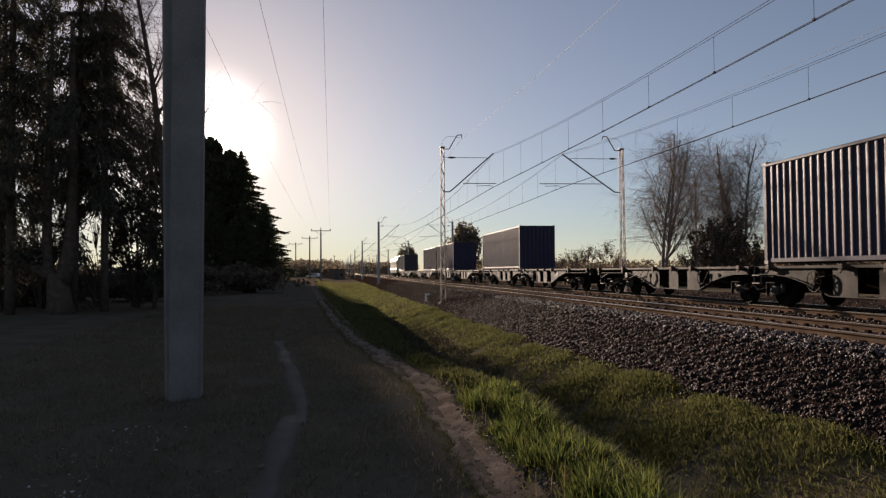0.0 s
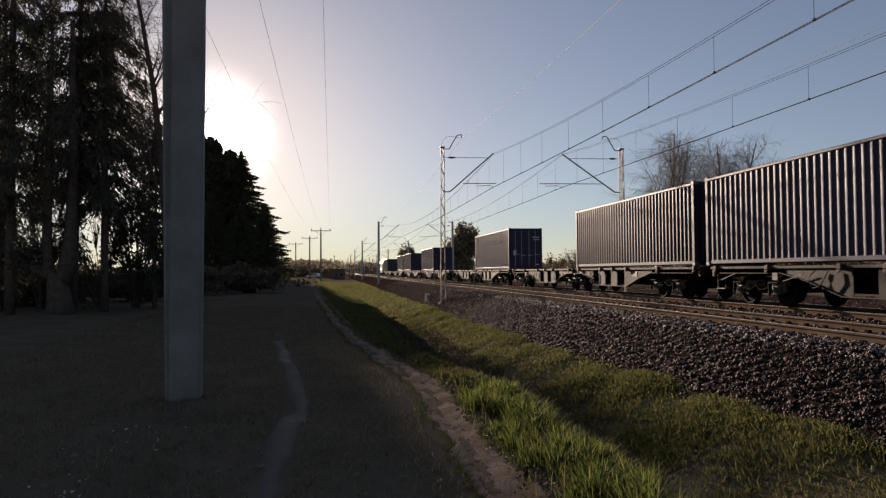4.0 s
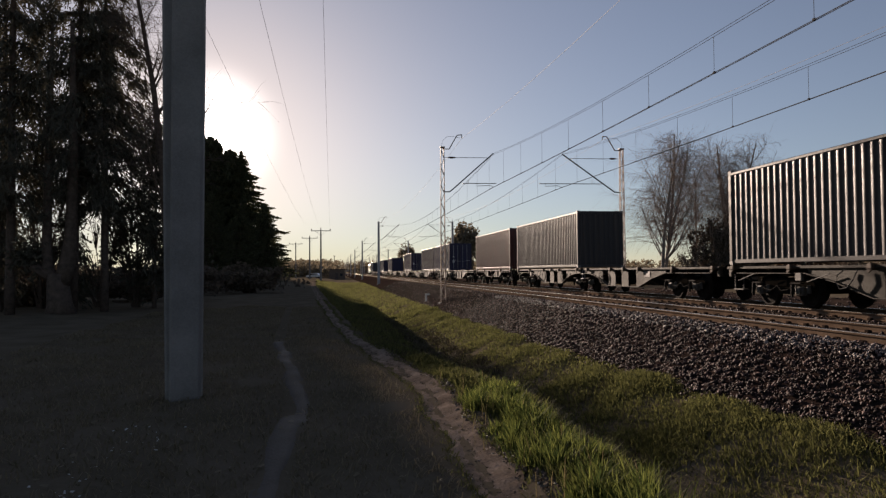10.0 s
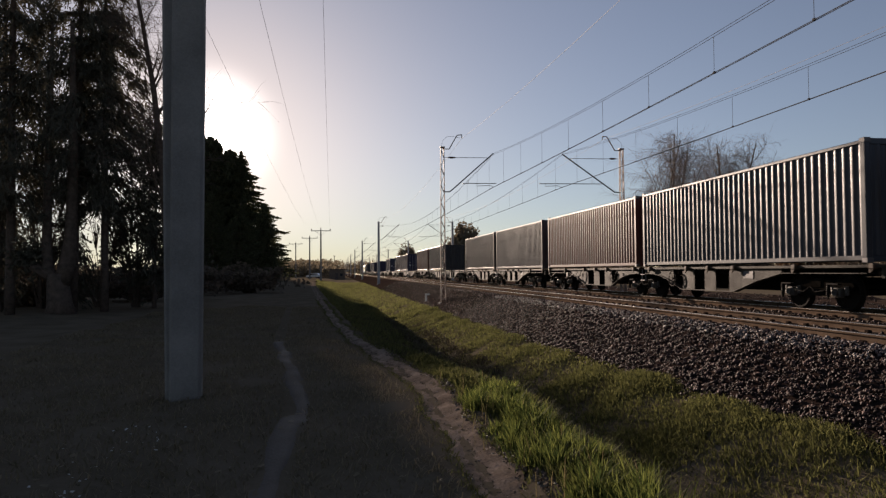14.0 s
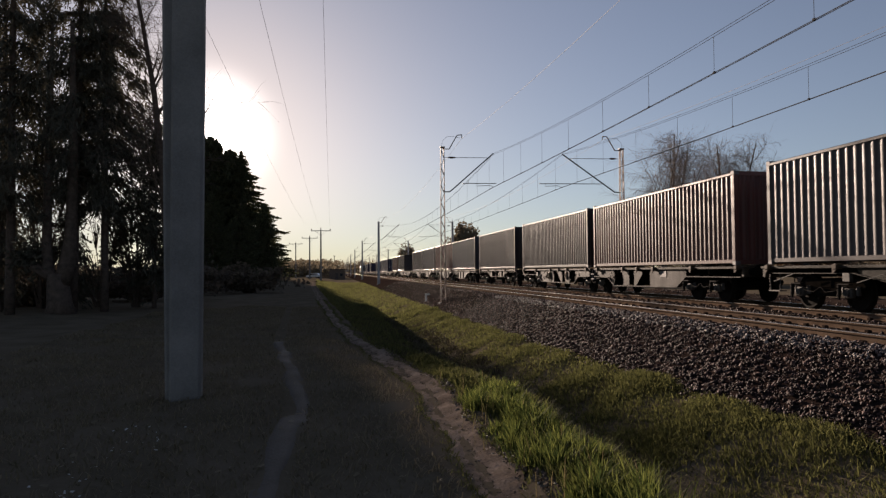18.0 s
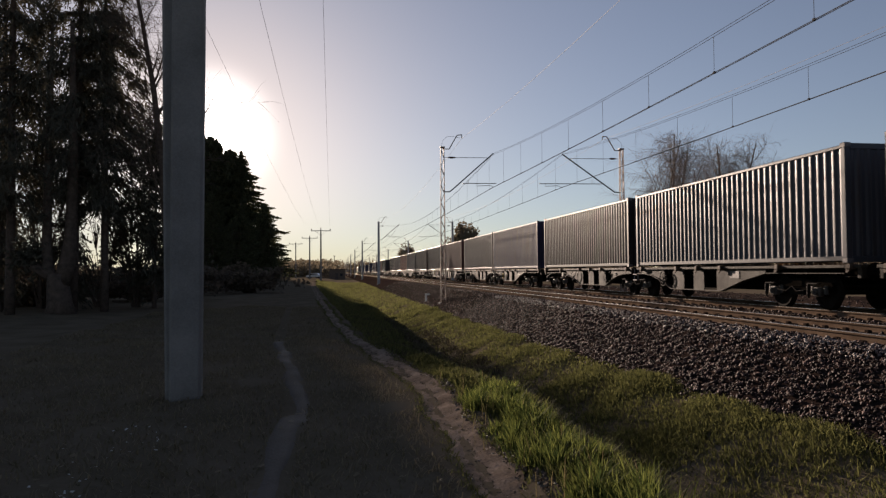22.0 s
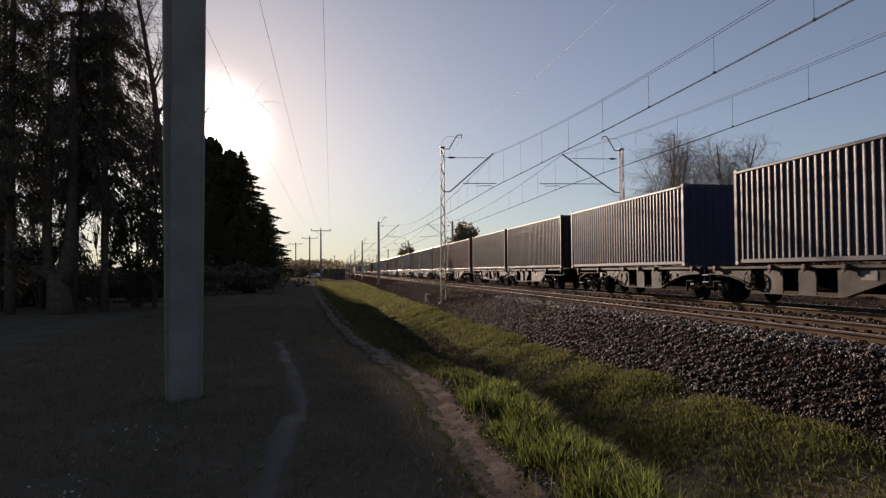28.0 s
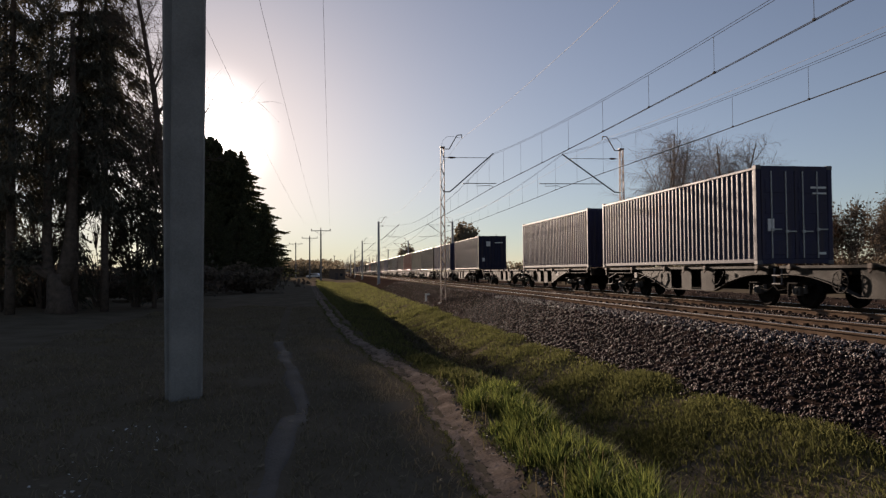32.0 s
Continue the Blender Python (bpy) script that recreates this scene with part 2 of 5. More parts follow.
# ---- mesh building ----
class Shape:
    """Collects vertices and faces of one mesh."""

    def __init__(self):
        self.v, self.f = [], []

    def add(self, verts, faces):
        o = len(self.v)
        self.v += [tuple(p) for p in verts]
        self.f += [tuple(i + o for i in q) for q in faces]
        return self

    def box(self, x0, x1, y0, y1, z0, z1, c=0.0):
        """A box with its vertical and top edges chamfered by c."""
        if c <= 0:
            p = [(x, y, z) for z in (z0, z1) for x, y in ((x0, y0), (x1, y0), (x1, y1), (x0, y1))]
            return self.add(p, [(3, 2, 1, 0), (4, 5, 6, 7)] + [(i, (i + 1) % 4, (i + 1) % 4 + 4, i + 4) for i in range(4)])
        ring = lambda d, z: [(x0 + d + c, y0 + d, z), (x1 - d - c, y0 + d, z), (x1 - d, y0 + d + c, z), (x1 - d, y1 - d - c, z),
                             (x1 - d - c, y1 - d, z), (x0 + d + c, y1 - d, z), (x0 + d, y1 - d - c, z), (x0 + d, y0 + d + c, z)]
        rings = [ring(c * 0.7, z0), ring(0, z0 + c), ring(0, z1 - c), ring(c * 0.7, z1)]
        return self.loft(rings)

    def loft(self, rings, closed=True, caps=True):
        n, o = len(rings[0]), len(self.v)
        for r in rings:
            self.v += [tuple(p) for p in r]
        for k in range(len(rings) - 1):
            for i in range(n if closed else n - 1):
                a, b = o + k * n + i, o + k * n + (i + 1) % n
                self.f.append((a, b, b + n, a + n))
        if caps:
            self.f.append(tuple(o + i for i in reversed(range(n))))
            self.f.append(tuple(o + (len(rings) - 1) * n + i for i in range(n)))
        return self

    def tube(self, pts, radii, sides=6, caps=True):
        """A tube along pts, with a radius at each point."""
        pts = [Vector(p) for p in pts]
        if not isinstance(radii, (list, tuple)):
            radii = [radii] * len(pts)
        rings = []
        for i, p in enumerate(pts):
            d = (pts[min(i + 1, len(pts) - 1)] - pts[max(i - 1, 0)]).normalized()
            s = d.orthogonal().normalized() if abs(d.z) > 0.95 else d.cross(Vector((0, 0, 1))).normalized()
            u = s.cross(d)
            rings.append([p + (s * math.cos(a) + u * math.sin(a)) * radii[i] for a in (2 * math.pi * j / sides for j in range(sides))])
        return self.loft(rings, caps=caps)

    def prism(self, outline, x0, x1):
        """A (y, z) outline pushed from x0 to x1."""
        return self.loft([[(x0, y, z) for y, z in outline], [(x1, y, z) for y, z in outline]])

    def slab(self, outline, z0, z1):
        return self.loft([[(x, y, z0) for x, y in outline], [(x, y, z1) for x, y in outline]])

    def strip(self, line, x0, x1, thick):
        """A bent plate along a (y, z) line, as wide as x0 to x1."""
        for (ya, za), (yb, zb) in zip(line, line[1:]):
            self.prism([(ya, za), (yb, zb), (yb, zb + thick), (ya, za + thick)], x0, x1)
        return self

    def wheel(self, x0, x1, y, z, r, sides=20, hole=0.0):
        ring = lambda x, q: [(x, y + q * math.cos(2 * math.pi * i / sides), z + q * math.sin(2 * math.pi * i / sides)) for i in range(sides)]
        if hole:
            return self.loft([ring(x0, r), ring(x1, r), ring(x1, hole), ring(x0, hole), ring(x0, r)], caps=False)
        return self.loft([ring(x0, r), ring(x1, r)])

    def mesh(self, name, smooth=False):
        me = bpy.data.meshes.new(name)
        me.from_pydata(self.v, [], self.f)
        me.validate()
        me.update()
        bm = bmesh.new()
        bm.from_mesh(me)
        if len(bm.faces) < 60000:
            bmesh.ops.recalc_face_normals(bm, faces=bm.faces)
        bm.to_mesh(me)
        bm.free()
        if smooth:
            me.shade_smooth()
        return me


def part(name, shape, material, parent=None, label="", at=None, smooth=False):
    """Links a shape (or a mesh) as one mesh object, under its thing when there is one."""
    me = shape.mesh(name, smooth) if isinstance(shape, Shape) else shape
    if not me.materials:
        me.materials.append(material)
    ob = new(name, me)
    if parent:
        ob.parent = parent
    if at is not None:
        ob.matrix_basis = at
    if label:
        ob["label"] = label
    return ob


def thing(name, label, category, group="", at=None, kind=""):
    ob = tagged(new(name), label, category, group, kind)
    ob.empty_display_size = 0.3
    if at is not None:
        ob.matrix_basis = at
    return ob


def quads(name, centre, side, up, material, tip=1.0):
    """One mesh of many small four-cornered leaves: arrays of centres, half sides and half heights."""
    n = len(centre)
    co = np.stack([centre - side - up, centre + side - up, centre + side * tip + up, centre - side * tip + up], 1).reshape(-1, 3)
    me = bpy.data.meshes.new(name)
    me.vertices.add(n * 4)
    me.vertices.foreach_set("co", co.astype(np.float32).ravel())
    me.loops.add(n * 4)
    me.loops.foreach_set("vertex_index", np.arange(n * 4, dtype=np.int32))
    me.polygons.add(n)
    me.polygons.foreach_set("loop_start", np.arange(0, n * 4, 4, dtype=np.int32))
    me.update(calc_edges=True)
    me.validate()
    me.materials.append(material)
    return me


# ---- the line of the railway ----
def track_x(y):
    """Middle of the far track at y: a wide left curve, then straight on."""
    y = np.asarray(y, float)
    return np.where(y < 35, 16.077 - (y + 135.23) ** 2 / 6196.6, 11.40 - 0.05494 * (y - 35))


_ys = np.linspace(-500, 1200, 3401)
_xs = track_x(_ys)
_ss = np.concatenate([[0], np.cumsum(np.hypot(np.diff(_xs), np.diff(_ys)))])
_ss -= np.interp(0, _ys, _ss)


def on_track(s, z=0.0):
    """The pose s metres along the far track from abreast of the eye, +Y along the rails."""
    y = float(np.interp(s, _ss, _ys))
    x = float(track_x(y))
    a = math.degrees(math.atan(float(track_x(y + 2) - track_x(y - 2)) / 4))
    return pose(x, y, z, 0, 0, -a)


def run(t):
    """Metres that the train has gone at t: it gathers speed from 10.4 to 13 m/s."""
    return 10.4066 * t + 0.033408 * t * t + 0.0001606 * t ** 3


def offset_line(w, y0, y1, step, z):
    """Points at w metres to the right of the far track's middle."""
    n = int((y1 - y0) / step) + 1
    return [Vector((float(track_x(y)) + w, y, z)) for y in np.linspace(y0, y1, n)]


def path_w(y):
    return np.interp(y, [-40, 5, 9.2, 12, 16.4, 25, 42, 87, 140, 300], [-11.9, -12.06, -12.05, -12.28, -12.92, -13.38, -14.2, -16.1, -17.5, -22])


NEAR = -3.92         # middle of the near track from the far one's


def ground_z(x, y):
    """Height of the ground: path level, ditch, and the bed under the ballast."""
    x, y = np.asarray(x, float), np.asarray(y, float)
    w = x - track_x(y)
    wp = path_w(y)
    q = w - wp                       # metres to the right of the path
    wd = np.interp(y, [0, 20, 40, 80, 150], [-9.5, -9.7, -10.1, -11.4, -13.0])        # bottom of the ditch
    brim = wp + np.interp(y, [0, 9, 14, 20], [1.1, 1.05, 0.6, 0.3])
    deep = np.interp(y, [-60, 60, 140], [-1.25, -1.25, -0.7])
    mid = np.maximum(wd - 1.1, brim + 0.1)
    ease = lambda a: a * a * (3 - 2 * a)
    k = np.clip((w - brim) / (mid - brim), 0, 1)
    foot = wd - np.interp(y, [0, 12, 22], [0.75, 0.75, 0.15])      # the near bank falls steeply to a flat bottom
    i = np.clip((w - mid) / (foot - mid), 0, 1)
    toe = np.interp(y, [8, 25, 60], [-7.3, -7.6, -7.85])
    low = np.interp(y, [8, 25, 60], [-0.42, -0.56, -0.68])
    j = np.clip((w - wd) / (toe - wd), 0, 1)
    fall = -0.5 * np.clip((mid - brim) / 1.2, 0.15, 1)
    ditch = fall * k + (deep - fall) * ease(i) + (low - deep) * (0.6 * j + 0.4 * ease(j)) + np.where(w > toe, -0.1 * np.clip((w - toe) / 0.6, 0, 1), 0) + np.interp(w, [3.0, 6, 12], [0, 0.1, 0.35])
    lump = 0.05 * np.sin(x * 1.7 + 0.6 * y) * np.sin(y * 0.9) + 0.03 * np.sin(3.1 * x + 1.3) * np.sin(2.3 * y)
    hollow = -0.06 * np.exp(-((q) / 0.24) ** 2) - 0.05 * np.exp(-((q + 1.65) / 0.3) ** 2)
    ridge = 0.07 * np.exp(-((q - 0.75) / 0.4) ** 2) * np.interp(y, [10, 16], [1, 0])
    far = np.clip((np.hypot(x, y) - 250) / 500, 0, 1)
    return (ditch + hollow + ridge + lump * np.where(np.abs(q) < 0.3, 0.3, 1)) * (1 - far) - far * 0.3


# ---- ground ----
def grid_mesh(name, ws, ys, height, material, along=track_x):
    ws, ys = np.asarray(ws, float), np.asarray(ys, float)
    y, w = np.meshgrid(ys, ws, indexing="ij")
    x = along(y) + w
    z = height(x, y)
    nx = len(ws)
    s = Shape()
    s.v = [tuple(p) for p in np.stack([x, y, z], -1).reshape(-1, 3)]
    s.f = [(j * nx + i, j * nx + i + 1, (j + 1) * nx + i + 1, (j + 1) * nx + i) for j in range(len(ys) - 1) for i in range(nx - 1)]
    me = bpy.data.meshes.new(name)
    me.from_pydata(s.v, [], s.f)
    me.shade_smooth()
    me.materials.append(material)
    return me


def steps(*spans):
    out = []
    for a, b, d in spans:
        out += list(np.arange(a, b, d))
    return out + [spans[-1][1]]


ws = [-2500, -1200, -600, -300, -150, -80, -50, -38] + steps((-30, -18, 1.0), (-18, -10, 0.16), (-10, -6, 0.4), (-6, 4, 2), (4, 14, 2)) + [20, 30, 50, 90, 160, 300, 600, 1200, 2500]
ys = [-300, -120, -60, -30] + steps((-15, 2, 1), (2, 22, 0.25), (22, 60, 1), (60, 140, 4), (140, 320, 15)) + [360, 420, 500, 700, 1000, 1500, 2500, 4000]
tagged(new("ground", grid_mesh("ground", ws, ys, ground_z, M["ground"])), "rough grassy ground beside the railway", "ground", kind="structure")



def path_edge(y):
    """Middle and half width of the bare earth, with ragged edges."""
    mid = np.interp(y, [0, 5, 9, 12, 17, 24], [0.02, 0.06, 0.14, 0.16, 0.16, 0.0]) + 0.03 * np.sin(y * 1.3) + 0.02 * np.sin(y * 3.7)
    half = np.interp(y, [0, 5, 9.5, 12, 17, 30], [0.17, 0.175, 0.2, 0.19, 0.15, 0.17]) + 0.03 * np.sin(y * 2.3 + 1) + 0.02 * np.sin(y * 7.1)
    return mid, half


path = grid_mesh("footpath", np.linspace(-1, 1, 13), steps((-30, 0, 1), (0, 3, 0.15), (3, 16, 0.06), (16, 30, 0.15), (30, 140, 2)), lambda x, y: x * 0 + y * 0, M["path"], along=lambda y: 0 * y)
for v in path.vertices:
    mid, half = path_edge(v.co.y)
    ragged = 1 + 0.10 * math.sin(v.co.y * 11.3 + 2 * v.co.x) + 0.08 * math.sin(v.co.y * 23.1)
    k = v.co.x
    v.co.x = float(track_x(v.co.y) + path_w(v.co.y)) + mid + half * k * ragged
    v.co.z = float(ground_z(v.co.x, v.co.y)) + 0.014 - 0.012 * k ** 4 + 0.010 * math.sin(v.co.y * 3.1 + k * 4) * math.sin(v.co.y * 5.3 + 1) + 0.006 * math.sin(v.co.y * 17 + 5 * k) * math.sin(v.co.y * 11.7 - 9 * k) - 0.012 * math.exp(-((k + 0.2) * 3) ** 2)
tagged(new("footpath", path), "narrow trodden earth footpath through the grass", "path", kind="structure")
rut = grid_mesh("wheel_rut", np.linspace(-1, 1, 7), steps((-12, 17, 0.2)), lambda x, y: x * 0 + y * 0, M["mud"], along=lambda y: 0 * y)
for v in rut.vertices:
    k = v.co.x
    half = 0.17 + 0.035 * math.sin(v.co.y * 1.9) + 0.02 * math.sin(v.co.y * 4.7 + 1) + 0.012 * math.sin(v.co.y * 11)
    v.co.x = float(track_x(v.co.y) + path_w(v.co.y)) - 1.65 + 0.05 * math.sin(v.co.y * 0.9) + half * k
    v.co.z = float(ground_z(v.co.x, v.co.y)) + 0.014 - 0.045 * k ** 4 + 0.012 * math.sin(v.co.y * 2.1 + 3 * k)
tagged(new("wheel_rut", rut), "faint bare wheel rut in the shaded grass", "path", kind="structure")


def ballast_z(x, y):
    w = x - track_x(y)
    rough = 0.025 * np.sin(x * 9.1 + y * 5.3) * np.sin(y * 7.7 - x * 2.1) + 0.02 * np.sin(x * 21 + 1) * np.sin(y * 17)
    return np.interp(w, [-8.3, -7.5, -5.6, -5.0, -4.78, 0.95, 1.2, 2.0, 3.6], [-0.9, -0.52, RAIL - 0.17, RAIL - 0.135, RAIL - 0.185, RAIL - 0.185, RAIL - 0.14, RAIL - 0.17, -0.5]) + rough


bw = steps((-8.3, -4.2, 0.15), (-4.2, 2.0, 0.4), (2.0, 3.6, 0.4))
tagged(new("ballast", grid_mesh("ballast", bw, steps((-420, -30, 20), (-30, 4, 1), (4, 40, 0.2), (40, 120, 1), (120, 700, 10)), ballast_z, M["ballast"])),
       "brown-grey crushed stone railway ballast bank", "ballast", kind="structure")


bank_z = lambda x, y: ground_z(x, y) + np.interp(x - track_x(y), [3.3, 4.2, 5.6, 7.5, 9.5], [-0.05, 0.22, 0.74, 0.9, 0.0]) + 0.04 * np.sin(x * 5.1 + y * 2.3) * np.sin(y * 3.7 - x)
tagged(new("far_bank", grid_mesh("far_bank", steps((3.3, 9.5, 0.3)), steps((-60, 0, 4), (0, 60, 0.5), (60, 160, 4)), bank_z, M["bank"])), "low dark gravel bank beyond the far track", "bank", kind="structure")


def stones(name, y0, y1, w0, w1, n, size, rng, material="stone", on=None, heap=None):
    """Crushed stones that lie on the ballast bank or on the path, one joined mesh."""
    y = y0 + (y1 - y0) * rng.random(n) ** 1.25
    w = w0 + (w1 - w0) * rng.random(n)
    x = track_x(y) + w + (path_w(y) if on else 0)
    z = on(x, y) if on else (heap or ballast_z)(x, y)
    base = np.array([(1, 0, 0), (-1, 0, 0), (0, 1, 0), (0, -1, 0), (0, 0, 1), (0, 0, -1)], float)
    tri = np.array([(0, 2, 4), (2, 1, 4), (1, 3, 4), (3, 0, 4), (2, 0, 5), (1, 2, 5), (3, 1, 5), (0, 3, 5)])
    r = size * (0.5 + rng.random((n, 1, 1)) ** 2 * 0.9)
    co = base[None] * (0.65 + 0.6 * rng.random((n, 6, 1))) * r * np.array([1.1, 1.0, 0.8])
    q = rng.normal(size=(n, 3, 3))
    q = np.linalg.qr(q)[0]
    co = np.einsum("nij,nkj->nki", q, co) + np.stack([x, y, z + 0.3 * size], -1)[:, None]
    me = bpy.data.meshes.new(name)
    me.vertices.add(n * 6)
    me.vertices.foreach_set("co", co.astype(np.float32).ravel())
    idx = (tri[None] + (np.arange(n) * 6)[:, None, None]).reshape(-1)
    me.loops.add(len(idx))
    me.loops.foreach_set("vertex_index", idx.astype(np.int32))
    me.polygons.add(n * 8)
    me.polygons.foreach_set("loop_start", np.arange(0, n * 24, 3, dtype=np.int32))
    me.update(calc_edges=True)
    me.materials.append(M[material])
    return me


rng = np.random.default_rng(5)
tagged(new("ballast_stones", stones("ballast_stones", -6, 34, -7.6, -4.3, 72000, 0.031, rng)), "loose crushed ballast stones, brown and grey", "stones", kind="stuff")
tagged(new("ballast_stones", stones("ballast_stones", 34, 90, -7.7, -4.3, 13000, 0.034, rng)), "loose crushed ballast stones farther along the bank", "stones", kind="stuff")
tagged(new("ballast_stones", stones("ballast_stones", 4, 60, -4.3, 1.2, 16000, 0.045, rng)), "ballast stones between and beside the rails", "stones", kind="stuff")

tagged(new("fresh_ballast_stones", stones("fresh_ballast_stones", 5, 34, -5.75, -4.95, 6500, 0.034, rng, "stone_new")), "paler fresh ballast stones along the edge of the track", "stones", kind="stuff")

tagged(new("bank_stones", stones("bank_stones", 4, 60, 3.4, 8.5, 9000, 0.04, rng, "stone", None, bank_z)), "dark loose stones on the bank beyond the tracks", "stones", kind="stuff")
tagged(new("path_pebbles", stones("path_pebbles", 3, 16, 0.22, 0.5, 420, 0.016, rng, "stone_new", ground_z)), "small pale pebbles along the edge of the footpath", "stones", kind="stuff")
tagged(new("path_pebbles", stones("path_pebbles", 3, 16, -0.15, 0.45, 500, 0.011, rng, "stone_new", ground_z)), "fine grit on the trodden footpath", "stones", kind="stuff")

tagged(new("path_clods", stones("path_clods", 3, 18, -0.05, 0.42, 2600, 0.012, rng, "clod", ground_z)), "crumbs of trodden earth on the footpath", "earth", kind="stuff")
tagged(new("path_clods", stones("path_clods", 3, 14, 0.24, 0.46, 320, 0.02, rng, "clod", ground_z)), "dark clods of earth along the grassy edge of the footpath", "earth", kind="stuff")

# ---- tracks ----
HEAD = [(-0.036, -0.004), (-0.03, 0.0), (0.03, 0.0), (0.036, -0.004), (0.036, -0.012), (-0.036, -0.012)]
BODY = [(-0.036, -0.012), (0.036, -0.012), (0.034, -0.04), (0.009, -0.052), (0.009, -0.135), (0.07, -0.152), (0.072, -0.165), (-0.072, -0.165), (-0.07, -0.152), (-0.009, -0.135), (-0.009, -0.052), (-0.034, -0.04)]


def rail(parent, w):
    for nm, prof, m in (("rail", BODY, M["rail"]), ("rail_head", HEAD, M["railhead"])):
        s = Shape()
        ys = steps((-420, -40, 20), (-40, 80, 4), (80, 700, 20))
        s.loft([[(float(track_x(y)) + w + a, y, RAIL + b) for a, b in prof] for y in ys])
        part(nm, s, m, parent, "polished running surface" if nm == "rail_head" else "")


def railway(name, w, label):
    t = thing(name, label, "railway track", "two parallel railway tracks", kind="structure")
    for d in (-0.7535, 0.7535):
        rail(t, w + d)
    s = Shape()
    s.prism([(-0.13, 0), (0.13, 0), (0.10, 0.20), (-0.10, 0.20)], -1.3, 1.3)
    me = s.mesh("sleeper")
    me.materials.append(M["sleeper"])
    clip = Shape()
    for k in range(-8, 130):
        y = k * 0.6 + 3
        at = on_track(float(np.interp(y, _ys, _ss)), RAIL - 0.165 - 0.20) @ pose(w, 0, 0)
        part("sleeper", me, M["sleeper"], t, at=at)
        for d in (-0.7535, 0.7535):
            for e in (-0.1, 0.1):
                x = float(track_x(y)) + w + d + e
                clip.box(x - 0.04, x + 0.04, y - 0.06, y + 0.06, RAIL - 0.17, RAIL - 0.105, 0.012)
    tagged(part("rail_fastenings", clip, M["clip"], t), kind="stuff")


# ---- overhead line ----
MASTS = [-22.5, 42.8, 107.5, 174, 241, 308, 375, 442, 509]
SPAN_WIRES = {}


def mast(side, y):
    """A lattice mast with its bracket: side -1 stands left of the near track, +1 right of the far one."""
    w = -6.85 if side < 0 else 4.4
    x = float(track_x(y)) + w
    foot, top = -0.43, EYE + 7.55
    label = "slim concrete mast with steel bracket for the railway's overhead wires" if y > 60 else "tall narrow lattice steel mast with bracket for the railway's overhead wires"
    t = thing("catenary_mast", label, "mast", "masts of the overhead line", pose(x, y, 0))
    d = -side                                     # the bracket points towards the track
    part("foundation", Shape().box(-0.28, 0.28, -0.28, 0.28, foot - 0.3, foot + 0.16, 0.03), M["concrete"], t)
    if y > 60:
        # farther on the masts are plain tapered concrete shafts, their colour paled for haze
        part("shaft", Shape().loft([[(p * h, q * h, z) for p, q in ((-1, -0.7), (-0.7, -1), (0.7, -1), (1, -0.7), (1, 0.7), (0.7, 1), (-0.7, 1), (-1, 0.7))] for h, z in ((0.21, foot + 0.1), (0.15, top))]), M["hazed_concrete"], t)
    else:
        for a in (-1, 1):
            for b in (-1, 1):
                s = Shape().loft([[(a * h + p, b * h + q, z) for p, q in ((-0.022, -0.022), (0.022, -0.022), (0.022, 0.022), (-0.022, 0.022))]
                                  for h, z in ((0.14, foot + 0.1), (0.095, top))])
                part("leg", s, M["rustmast"], t)
        lace = Shape()
        n = 17
        for i in range(n):
            z0, z1 = foot + 0.3 + (top - foot - 0.4) * i / n, foot + 0.3 + (top - foot - 0.4) * (i + 1) / n
            h0, h1 = 0.14 - 0.045 * i / n, 0.14 - 0.045 * (i + 1) / n
            k = 1 if i % 2 else -1
            for u in (-1, 1):
                lace.tube([(-k * h0, u * h0, z0), (k * h1, u * h1, z1)], 0.014, 4)
                lace.tube([(u * h0, -k * h0, z0), (u * h1, k * h1, z1)], 0.014, 4)
        tagged(part("lacing", lace, M["rustmast"], t), kind="stuff")
    part("cap", Shape().box(-0.15, 0.15, -0.15, 0.15, top - 0.02, top + 0.05, 0.01), M["rustmast"], t)
    # goose-necked earth-wire arm
    part("top_arm", Shape().tube([(0, 0, top - 0.08), (d * 0.42, 0, top - 0.08), (d * 0.92, 0, top + 0.78), (d * 1.2, 0, top + 0.8)], 0.035, 6), M["rustmast"], t)
    part("top_clamp", Shape().tube([(d * 1.2, 0, top + 0.8), (d * 1.2, 0, top + 0.58)], 0.03, 6), M["galv"], t)
    wire_w = (-3.7 if side < 0 else 0.6) - w
    part("jumper_loop", Shape().tube([(-d * 0.05, 0, top), (0.0, 0, top + 0.4), (d * 0.3, 0, top + 0.68), (d * 0.7, 0, top + 0.7), (d * 1.1, 0, top + 0.6)], 0.009, 4), M["cable"], t)
    zm, zc, zb = EYE + 7.15, EYE + 5.15, EYE + 4.85
    part("strut", Shape().tube([(d * 0.12, 0, zb), (d * 0.45, 0, zb), (wire_w, 0, zm + 0.08)], 0.045, 6), M["galv"], t)
    part("stay", Shape().tube([(d * 0.1, 0, zm - 0.2), (wire_w * 0.94, 0, zm - 0.2)], 0.018, 5), M["galv"], t)
    part("insulator", Shape().tube([(d * 0.35, 0, zm - 0.2), (d * 0.5, 0, zm - 0.2), (d * 0.65, 0, zm - 0.2), (d * 0.8, 0, zm - 0.2)], [0.03, 0.06, 0.06, 0.03], 8), M["porcelain"], t)
    a0, a1 = (0.38, 1.05) if side < 0 else (0.3, 1.38)
    part("registration_tube", Shape().tube([(wire_w * a0, 0, zc + 0.22), (wire_w * a1, 0, zc + 0.22)], 0.026, 6), M["galv"], t)
